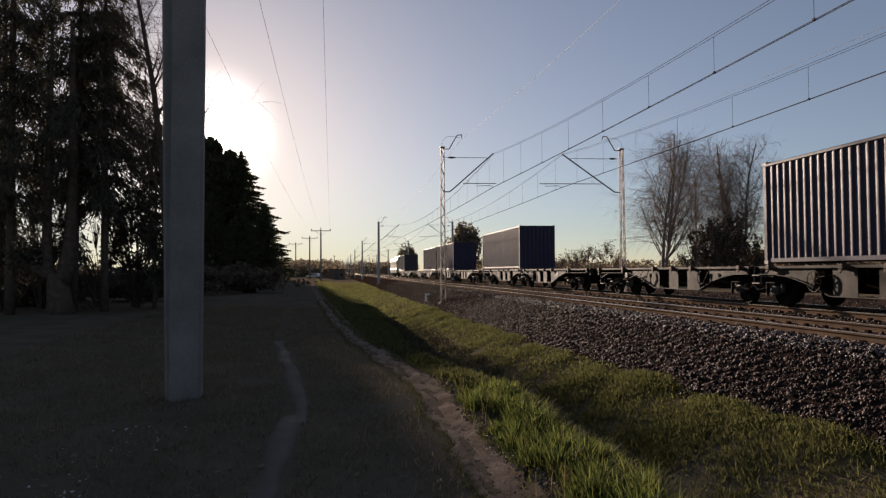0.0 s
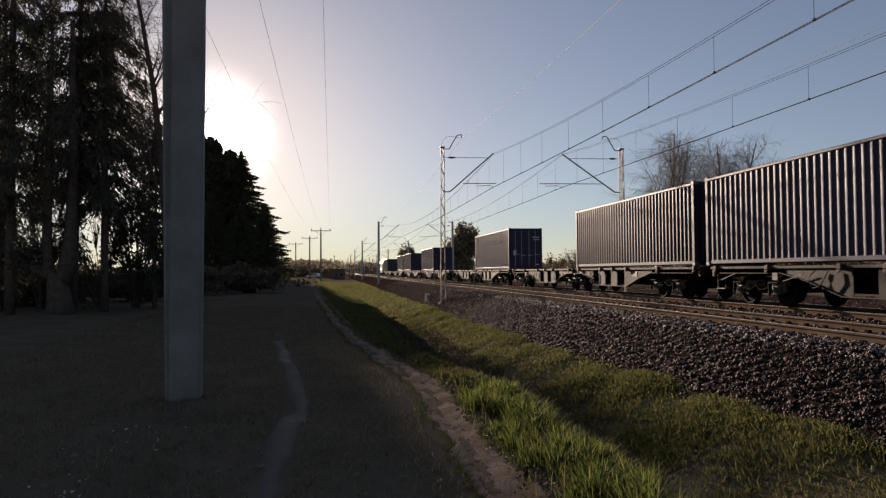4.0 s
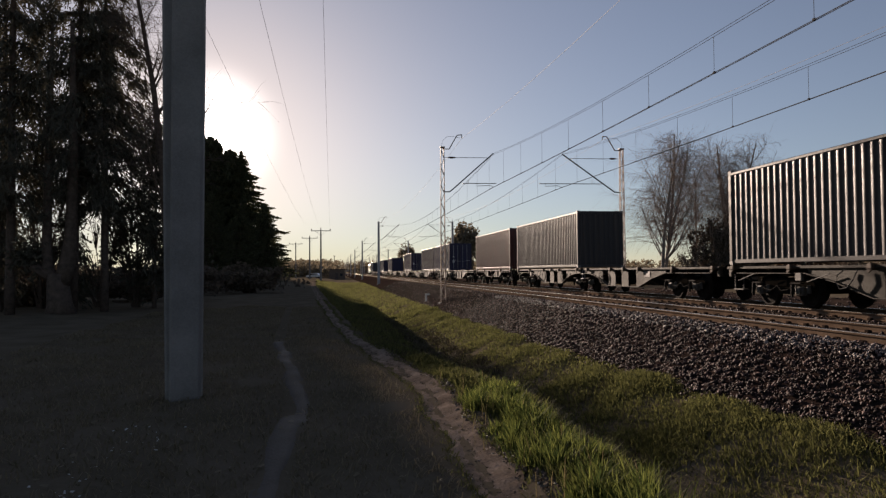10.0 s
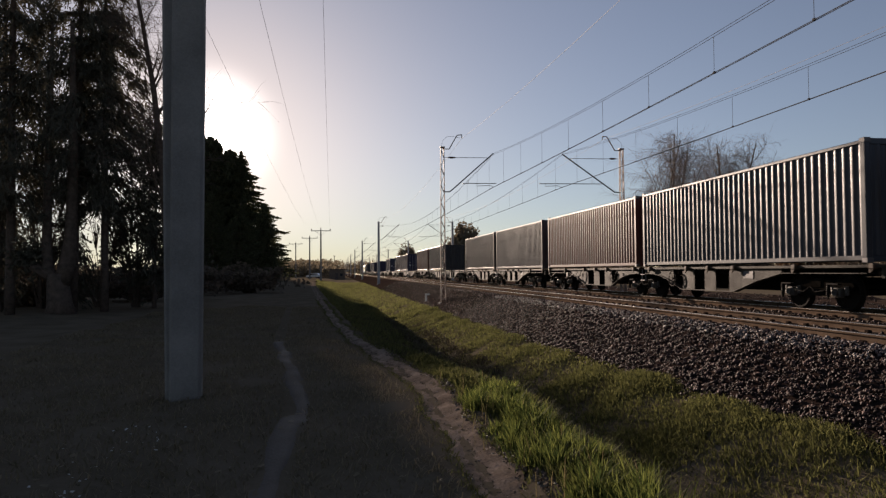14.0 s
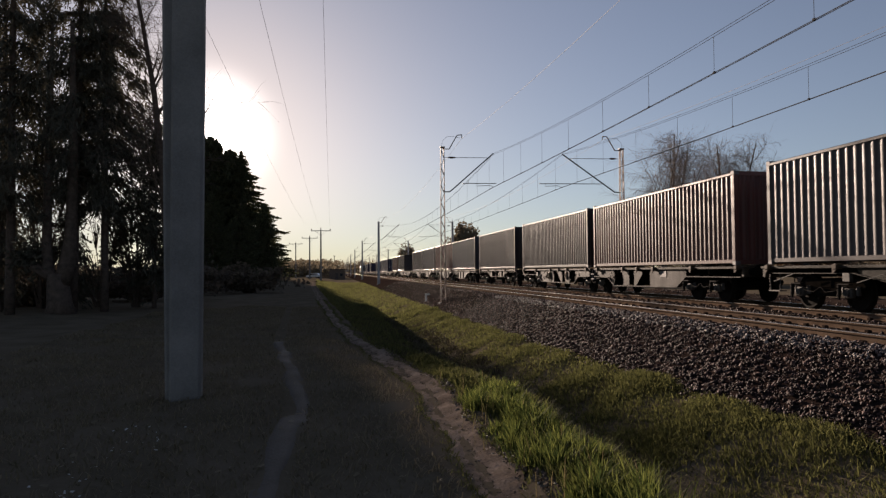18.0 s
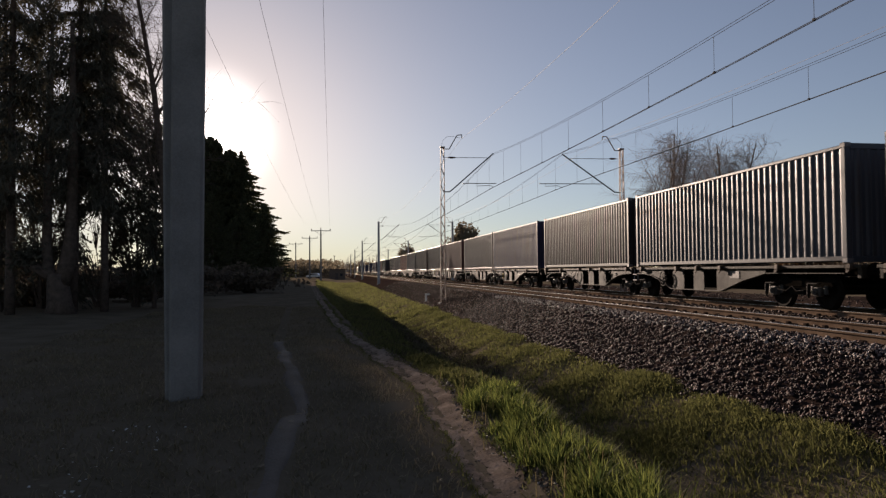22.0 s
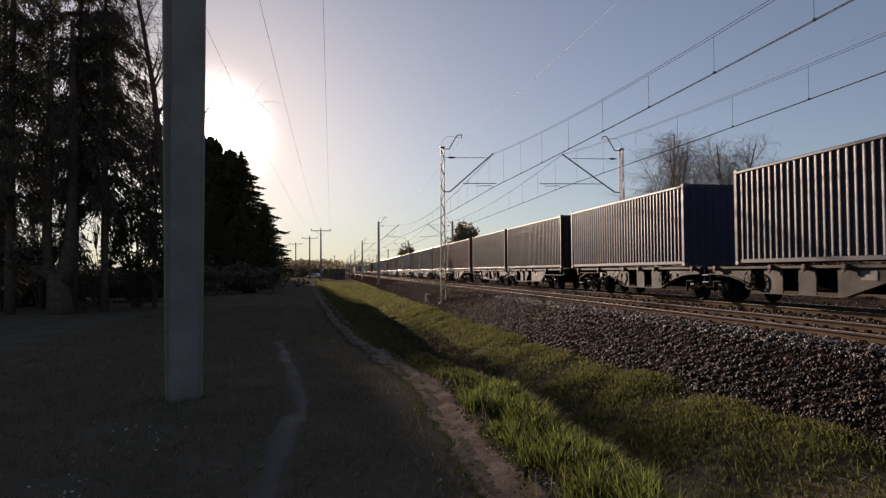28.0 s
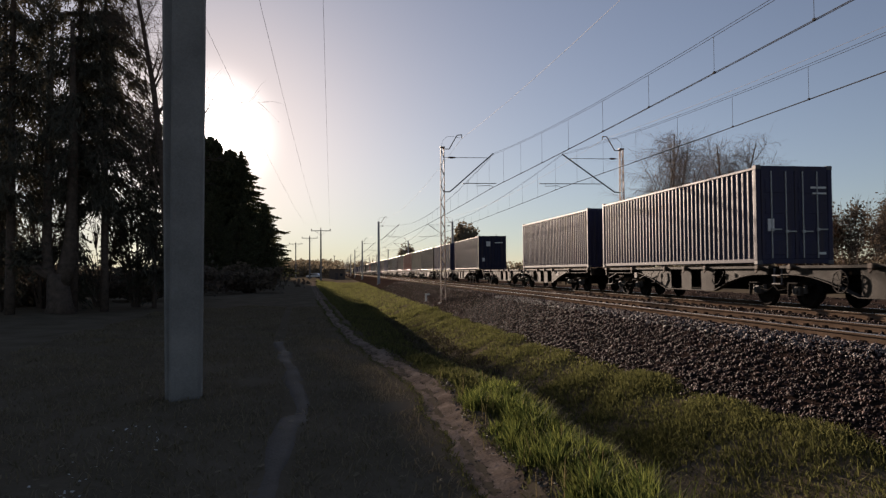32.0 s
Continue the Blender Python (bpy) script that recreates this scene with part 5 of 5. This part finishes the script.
# conifers and bare trees to the left of the path
for i, (x, y, h, sp, n) in enumerate(((-27.7, 150, 27.3, 12.0, 66000), (-19.7, 130, 14.5, 5.8, 11000), (-24.5, 160, 13.5, 6, 7000), (-25, 135, 15, 6, 8000), (-31, 140, 18, 6.5, 8000))):
    conifer(x, y, h, sp, 11 + i, clear=0.02, leaves=n, size=0.42 if i == 0 else 0.34, gap=1.25, narrow=0.3, spiky=True, droop=0.36)
for i, (x, y, h) in enumerate(((-33.7, 150, 30.3), (-29.9, 150, 27.7), (-35.6, 151, 30.3), (-37.3, 150, 30.4), (-39.6, 152, 30.6), (-33.05, 150.5, 29.6))):
    conifer(x, y, h, 4.6 if x > -34 else 5.4, 45 + i, clear=0.02, leaves=20000, size=0.5, gap=1.0, blunt=0.45, tops=0.5)
for i, (x, y, h, sp, low, n) in enumerate(((-12.6, 31, 20, 3.4, 0.29, 18000), (-11.5, 31.5, 17.5, 2.8, 0.28, 17000), (-10.2, 34, 9.5, 1.8, 0.2, 5000), (-14.6, 30, 20, 3.2, 0.25, 15000), (-16.8, 34, 20, 3.4, 0.2, 9000))):
    conifer(x, y, h, sp, 30 + i, clear=low, leaves=n, droop=0.85, material="pine", size=0.125, gap=2.3, narrow=0.24, stem=0.009, tops=1.1, label="tall conifer with bare lower trunk and ragged hanging boughs")
for i, (x, y, h) in enumerate(((-13.4, 33, 6.0), (-16, 32, 7.0))):
    conifer(x, y, h, 1.2, 38 + i, clear=0.15, leaves=1500, droop=0.9, material="pine", size=0.13, gap=1.9, narrow=0.24, label="thin young conifer with sparse hanging boughs")


def forked_tree(x, y):
    """An old trunk that parts low down into a straight stem, a leaning one and a crooked limb."""
    t = thing("old_forked_tree", "old gnarled tree forking low down into two thick stems", "tree", "conifers beside the path", pose(x, y, float(ground_z(x, y)) - 0.1))
    wood = Shape()
    wood.tube([(0.1, 0, 0), (0.06, 0, 0.5), (0.0, 0, 1.1), (0.0, 0, 1.7)], [0.62, 0.48, 0.44, 0.42], 10)
    wood.tube([(0.12, 0, 1.3), (0.34, 0, 2.1), (0.46, 0.05, 3.2), (0.5, 0.1, 6.5), (0.42, 0.1, 12)], [0.36, 0.30, 0.24, 0.19, 0.08], 9)
    wood.tube([(-0.1, 0, 1.25), (-0.38, 0, 1.85), (-0.46, 0, 2.8), (-0.44, 0.05, 6.5), (-0.36, 0.1, 12)], [0.33, 0.24, 0.19, 0.15, 0.06], 9)
    wood.tube([(-0.3, -0.05, 1.55), (-0.85, -0.1, 1.95), (-1.3, -0.1, 2.05), (-1.7, -0.1, 2.7)], [0.22, 0.2, 0.15, 0.06], 7)
    part("trunk", wood, M["bark"], t, smooth=True)
    g = np.random.default_rng(66)
    twigs = Shape()
    for k in range(90):
        z = 1.8 + 6 * g.random()
        o = np.array([0.45 if g.random() < 0.5 else -0.45, 0, z])
        d = g.normal(0, 1, 3) * np.array([0.5, 0.4, 0.35])
        twigs.tube([tuple(o), tuple(o + d * 0.6 + np.array([0, 0, 0.1])), tuple(o + d * 1.2 - np.array([0, 0, 0.15]))], [0.022, 0.014, 0.006], 4, caps=False)
    tagged(part("branchwork", twigs, M["bark"], t), kind="stuff")
    n = 900
    c = np.stack([-1.2 + g.normal(0, 0.35, n), g.normal(0, 0.3, n), 2.4 + g.normal(0, 0.32, n)], -1)
    leaf_cloud(t, c, g, 0.07, "pine", "ivy")


forked_tree(-12.75, 30)
for i, (x, y, w, h, n) in enumerate(((-15.6, 35, 3.0, 6.2, 500), (-13.3, 36, 3.4, 6.0, 450), (-11.3, 35, 3.0, 5.2, 700), (-9.6, 34.5, 2.6, 4.6, 800), (-18.5, 36, 3.4, 6.5, 900))):
    shrub(x, y, w, 2.0, h, 160 + i, "pine", n, 0.07, "sapling_thicket", "tangle of thin bare saplings and twigs between the trunks", fine=16, twigs=30)
bare_tree(-8.15, 30, 15.5, 0.46, 61, "bare_tree", "leafless tree with dark forked branches", "bark", weep=0.6, density=1.35, group="bare trees beside the path", thin=0.55, rise=0.10)
for i, (x, y, w, d, h, n) in enumerate(((-20, 42, 9, 5, 2.4, 3600), (-13.5, 43, 8, 5, 2.0, 3000), (-27, 45, 9, 5, 3.2, 5000), (-14, 52, 7, 5, 2.4, 3000), (-9.8, 57, 5, 5, 2.6, 3000), (-24, 40, 9, 5, 3.0, 4500), (-17.5, 38, 8, 4, 2.1, 3000), (-31, 42, 10, 5, 4.5, 5000))):
    shrub(x, y, w, d, h, 140 + i, "leaf_dark" if i % 2 else "leaf_buff", n, 0.10, "undergrowth", "dense dark undergrowth below the conifers", fine=8)

# behind the railway
for x, y, h, k, seed, n, d in ((37.0, 88, 20.0, 0.85, 71, 3, 1.15), (42.3, 91, 15.5, 0.7, 74, 1, 1.2), (47.2, 88, 20.2, 0.8, 72, 3, 1.25)):
    bare_tree(x, y, h, k, seed, stems=n, weep=1.25, density=d, thin=0.85, rise=0.14, open_to=0.6, low=0.14)
for i, (x, y, w, d, h, m, n, nm) in enumerate(((41.4, 84, 5.6, 3.5, 8.2, "leaf_dark", 5200, "dark evergreen thicket under the birches"), (44.6, 85, 5.0, 3, 9.0, "leaf_dark", 4800, "dark evergreen thicket under the birches"), (39.0, 84, 3.5, 3, 5.0, "leaf_buff", 1800, "low brown thicket under the birches"), (47.2, 85, 4, 3, 6.0, "leaf_dark", 2200, "dark evergreen thicket under the birches"),
                                (53.5, 84, 8, 5, 10.3, "leaf_russet", 5200, "russet autumn shrub, half bare"), (60.5, 85, 9, 5, 10.0, "leaf_dark", 5200, "dark russet and green thicket"), (67.5, 86, 9, 5, 12.0, "leaf_dark", 5200, "tall dark thicket behind the railway"),
                                (28, 95, 6, 4, 5.4, "leaf_buff", 1700, "tangled half-bare bush behind the railway"), (24.6, 96, 5, 4, 4.4, "leaf_buff", 1500, "tangled half-bare bush behind the railway"), (32, 95, 6, 4, 6.3, "leaf_buff", 1500, "tangled half-bare bush behind the railway"), (52, 92, 6, 4, 5, "leaf_buff", 4000, "tangled half-bare bush behind the railway"))):
    shrub(x, y, w, d, h, 81 + i, m, n, 0.13 if m != "leaf_buff" else 0.08, "thicket", nm, fine=9 if m != "leaf_buff" else 18, wood="twig")
shrub(23.8, 190, 10.2, 8, 14.4, 95, "leaf_hazed", 6500, 0.34, "round_tree", "round leafy tree in yellowing green", cat="tree")
shrub(11.2, 250, 7, 7, 10.6, 96, "leaf_hazed", 1800, 0.34, "round_tree", "small half-bare tree beyond the railway", cat="tree")

# distant woods along the horizon
g = np.random.default_rng(7)
for nm, n, x0, x1, y0, y1, h, m in (("far_wood", 16000, -160, 25, 560, 640, 12, "leaf_hazed"), ("far_wood", 14000, 60, 420, 420, 520, 9, "leaf_hazed"), ("far_wood", 16000, -60, -14, 240, 300, 6.5, "leaf_hazed"), ("hedge", 26000, -70, -12, 56, 74, 2.4, "leaf_dark")):
    k = 240
    cx, cy, ch = g.uniform(x0, x1, k), g.uniform(y0, y1, k), h * (0.45 + 0.55 * g.random(k))
    i = g.integers(0, k, n)
    c = np.stack([cx[i] + g.normal(0, 2.2, n), cy[i] + g.normal(0, 2.2, n), ch[i] * g.random(n) ** 0.7], -1)
    t = thing(nm, "hazy leafless wood along the horizon", "wood", kind="stuff")
    leaf_cloud(t, c, g, 0.16 if nm == "hedge" else (0.35 if y0 < 300 else 0.7), m, "foliage")


def small_car(x, y, turn):
    t = thing("parked_car", "small silver car parked on the track ahead", "car", at=pose(x, y, float(ground_z(x, y)), 0, 0, turn))
    body = [(-2.0, 0.35), (2.0, 0.35), (2.05, 0.75), (1.2, 0.92), (0.6, 1.4), (-1.2, 1.42), (-1.9, 0.95), (-2.05, 0.7)]
    part("body", Shape().loft([[(x, y * q, 0.35 + (z - 0.35) * q) for y, z in body] for x, q in ((-0.85, 0.94), (-0.78, 1), (0.78, 1), (0.85, 0.94))]), M["carpaint"], t)
    for a in (-1, 1):
        for b in (-1.25, 1.3):
            part("wheel", Shape().wheel(a * 0.72 - 0.1, a * 0.72 + 0.1, b, 0.31, 0.31, 16), M["rubber"], t)
        part("side_window", Shape().prism([(-1.3, 0.95), (0.95, 0.95), (0.5, 1.3), (-1.1, 1.32)], a * 0.84, a * 0.85), M["glass"], t)
    for b in (-1, 1):
        part("windscreen", Shape().box(-0.62, 0.62, b * 1.05 + 0.2 - 0.1 * b, b * 1.05 + 0.24, 0.98, 1.32), M["glass"], t)


small_car(-17, 200, 70)


def hut(x, y, w, d, h):
    t = thing("railway_hut", "low dark lineside hut with a flat roof", "hut", at=pose(x, y, float(ground_z(x, y))))
    part("wall", Shape().box(-w / 2, w / 2, -d / 2, d / 2, -0.2, h, 0.03), M["plaster"], t)
    part("roof", Shape().box(-w / 2 - 0.25, w / 2 + 0.25, -d / 2 - 0.25, d / 2 + 0.25, h, h + 0.18, 0.03), M["roof"], t)
    part("door", Shape().box(-0.45, 0.45, -d / 2 - 0.04, -d / 2 + 0.02, 0, 2.05, 0.01), M["roof"], t)
    part("window", Shape().box(1.0, 1.8, -d / 2 - 0.03, -d / 2 + 0.02, 1.0, 1.9, 0.01), M["glass"], t)


hut(-11.9, 226, 4.8, 4, 3.1)


def pylon(x, y, h):
    """Far lattice tower of a high-voltage line."""
    t = thing("transmission_tower", "distant grey lattice tower of a high-voltage line", "pylon", at=pose(x, y, 0))
    wide = lambda z: 3.2 * (1 - z / h) + 0.45
    for a in (-1, 1):
        for b in (-1, 1):
            part("leg", Shape().tube([(a * wide(z), b * wide(z), z) for z in (-0.5, h * 0.5, h)], 0.16, 4), M["galv"], t)
    s = Shape()
    for i in range(10):
        z0, z1 = h * i / 10, h * (i + 1) / 10
        k = 1 if i % 2 else -1
        for b in (-1, 1):
            s.tube([(-k * wide(z0), b * wide(z0), z0), (k * wide(z1), b * wide(z1), z1)], 0.1, 4)
    tagged(part("lacing", s, M["galv"], t), kind="stuff")
    for z, r in ((h * 0.68, 5.0), (h * 0.82, 6.5), (h * 0.95, 4.2)):
        part("crossarm", Shape().tube([(-r, 0, z), (0, 0, z + 0.5), (r, 0, z)], 0.18, 4).tube([(-r, 0, z), (0, 0, z - 1.2), (r, 0, z)], 0.12, 4), M["galv"], t)


pylon(121, 700, 38)

# dry growth beyond the far track
g = np.random.default_rng(17)
y = 6 + 110 * g.random(9000) ** 1.2
x = track_x(y) + 5.4 + 6.0 * g.random(len(y))
blades("dry_weeds", x, y, 0.15 + 0.45 * g.random(len(x)), 0.03, "weed", g, 0.4, "dark dry weeds beyond the far track")

# grass
g = np.random.default_rng(21)
many = 290
cy, cq = 2.0 + 6.7 * g.random(many) ** 1.1, 0.36 + 0.62 * g.random(many) ** 0.85
tall = 0.10 + 0.21 * g.random(many) ** 1.5
i = g.integers(0, many, 25000)
a = g.random(len(i)) * 6.283
away = np.abs(g.normal(0, 0.06, len(i)))
y = cy[i] + away * np.sin(a)
x = track_x(y) + path_w(y) + cq[i] + away * np.cos(a)
blades("tall_grass", x, y, tall[i] * (0.4 + 0.75 * g.random(len(i))), 0.008, "blade", g, 0.6, "tall bright green grass tufts beside the footpath", a + g.normal(0, 0.9, len(i)))
x, y = clumped(g, 60, 2.5, 9, 0.6, 0.95, 1.3, 0.05, 30)
blades("tall_grass", x, y, 0.26 + 0.14 * g.random(len(x)), 0.008, "blade", g, 0.5, "tallest single blades among the grass tufts")
x, y = clumped(g, 70, 3.0, 10, 0.4, 1.1, 1.3, 0.2, 100)
blades("dry_grass", x, y, 0.15 + 0.2 * g.random(len(x)), 0.006, "blade_dry", g, 0.3, "dry straw-coloured stalks among the grass")


def patchy(x, y):
    """Uneven growth: 0 where the grass is thin and brown, 1 where it is thick."""
    s = np.sin(1.9 * x + 0.7 * y + 2 * np.sin(0.6 * y)) + np.sin(2.7 * y - 1.3 * x + 1.5 * np.sin(1.1 * x)) + 0.8 * np.sin(5.1 * x + 1) * np.sin(4.3 * y) + 0.5 * np.sin(9.7 * x + 3.1 * y) * np.sin(8.3 * y)
    return np.clip(0.55 + 0.17 * s, 0, 1)


def bank(n, y0, y1, power, low, more, width, lean, label):
    """Grass from the footpath to the ballast: green where it is thick, dead and brown where thin, with shade painted as
    a dark band in the ditch.
    """
    y = y0 + (y1 - y0) * g.random(n) ** power
    k = g.random(n)
    x = track_x(y) + (path_w(y) + 0.42) * (1 - k) + np.interp(y, [8, 25, 60], [-7.0, -7.4, -7.65]) * k
    w = x - track_x(y)
    thick = patchy(x, y)
    # ditch shade painted with dark brown blades; thin patches elsewhere are dead grass
    shade_band = (w > -11.3) & (w < -9.0 + 0.5 * (thick - 0.5)) & (y < 32) & (g.random(n) < 0.72)
    thin = (g.random(n) > 0.25 + thick) | shade_band
    tall = (low + more * g.random(n)) * (0.5 + 0.9 * thick)
    blades("turf", x[~thin], y[~thin], tall[~thin], width, "blade_short", g, lean, label)
    keep = thin & (shade_band | (g.random(n) < 0.6)) & ((y > 13) | (g.random(n) < 0.3))
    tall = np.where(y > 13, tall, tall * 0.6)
    blades("dead_grass", x[keep], y[keep], tall[keep], width, "blade_dead_dimmed", g, 0.9, "brown dead grass, with a dark band that paints the shade in the ditch")


bank(34000, -30, 3.2, 0.8, 0.06, 0.09, 0.02, 0.7, "short grass on the bank behind")
bank(110000, 3.2, 45, 1.5, 0.05, 0.09, 0.010, 0.7, "short grass on the bank of the ditch")
bank(45000, 2.5, 15, 1.0, 0.07, 0.11, 0.013, 0.8, "rough grass in the near part of the ditch")
bank(90000, 9, 45, 1.1, 0.06, 0.10, 0.02, 0.8, "short grass on the banks of the ditch")
bank(50000, 40, 150, 1.2, 0.10, 0.12, 0.035, 0.5, "grass along the railway farther on")
y = -10 + 52 * g.random(16000) ** 1.1
mid, half = path_edge(y)
x = track_x(y) + path_w(y) + mid + np.where(g.random(len(y)) < 0.5, -1, 1) * (half + np.abs(g.normal(0, 0.06, len(y))) - 0.02)
blades("path_edge_grass", x, y, 0.03 + 0.07 * g.random(len(x)), 0.009, "blade_short", g, 1.0, "short worn grass along the edges of the footpath")
x, y = clumped(g, 130000, -16, 34, -7, -0.22, 1.0)
keep = (np.abs(x - track_x(y) - path_w(y) + 1.65) > 0.13) & (patchy(x, y) > 0.2)
x, y = x[keep], y[keep]
blades("turf", x, y, 0.035 + 0.085 * g.random(len(x)), 0.011, "blade_shade", g, 0.9, "thin shaded grass under the trees")

# fallen leaves in the shade
n = 1500
y = 2.5 + 24 * g.random(n) ** 1.3
x = track_x(y) + path_w(y) - 0.2 - 6.5 * g.random(n)
up = np.stack([g.normal(0, 1, n), g.normal(0, 1, n), g.normal(0, 0.25, n)], -1)
up /= np.linalg.norm(up, axis=1, keepdims=True)
side = np.cross(up, np.array([0.0, 0.0, 1.0]) + g.normal(0, 0.25, (n, 3)))
sz = 0.012 + 0.02 * g.random((n, 1))
litter = quads("fallen_leaves", np.stack([x, y, ground_z(x, y) + 0.03], -1), side * sz * 0.7, up * sz, M["leaf_hazed"], 0.5)
tagged(new("fallen_leaves", litter), "dry fallen leaves scattered in the shaded grass", "leaves", kind="stuff")


n = 46
y = 5.0 + 2.6 * g.random(n)
x = -2.05 - 0.1 * (y - 5.0) + g.normal(0, 0.22, n)
up = np.stack([g.normal(0, 1, n), g.normal(0, 1, n), g.normal(0, 0.4, n)], -1)
up /= np.linalg.norm(up, axis=1, keepdims=True)
side = np.cross(up, np.array([0.0, 0.0, 1.0]) + g.normal(0, 0.3, (n, 3)))
sz = 0.006 + 0.010 * g.random((n, 1))
litter = quads("pale_litter", np.stack([x, y, ground_z(x, y) + 0.05], -1), side * sz * 0.7, up * sz, M["pale_leaf"], 0.6)
tagged(new("pale_litter", litter), "near-white leaves caught in the shaded grass", "leaves", kind="stuff")


def motions():
    """The train rolls away along the far track; its wheels turn as it goes."""
    for ob, u, z in TRAIN:
        walk(ob, [(t, on_track(u + run(t), z)) for t in np.linspace(0, SECONDS, 33)])
    times = [k / FPS for k in range(int(SECONDS * FPS) + 1)]
    turned = {}
    for ob in list(scene.objects):
        if not ob.name.startswith("wheelset"):
            continue
        d = round(ob.location.y, 2)
        if d not in turned:
            walk(ob, [(t, pose(0, d, 0.462, -math.degrees(run(t) / 0.462))) for t in times])
            turned[d] = ob.animation_data
        elif ob.animation_data is None:
            ob.rotation_mode = "QUATERNION"
            ob.animation_data_create().action = turned[d].action
            ob.animation_data.action_slot = turned[d].action_slot


motions()
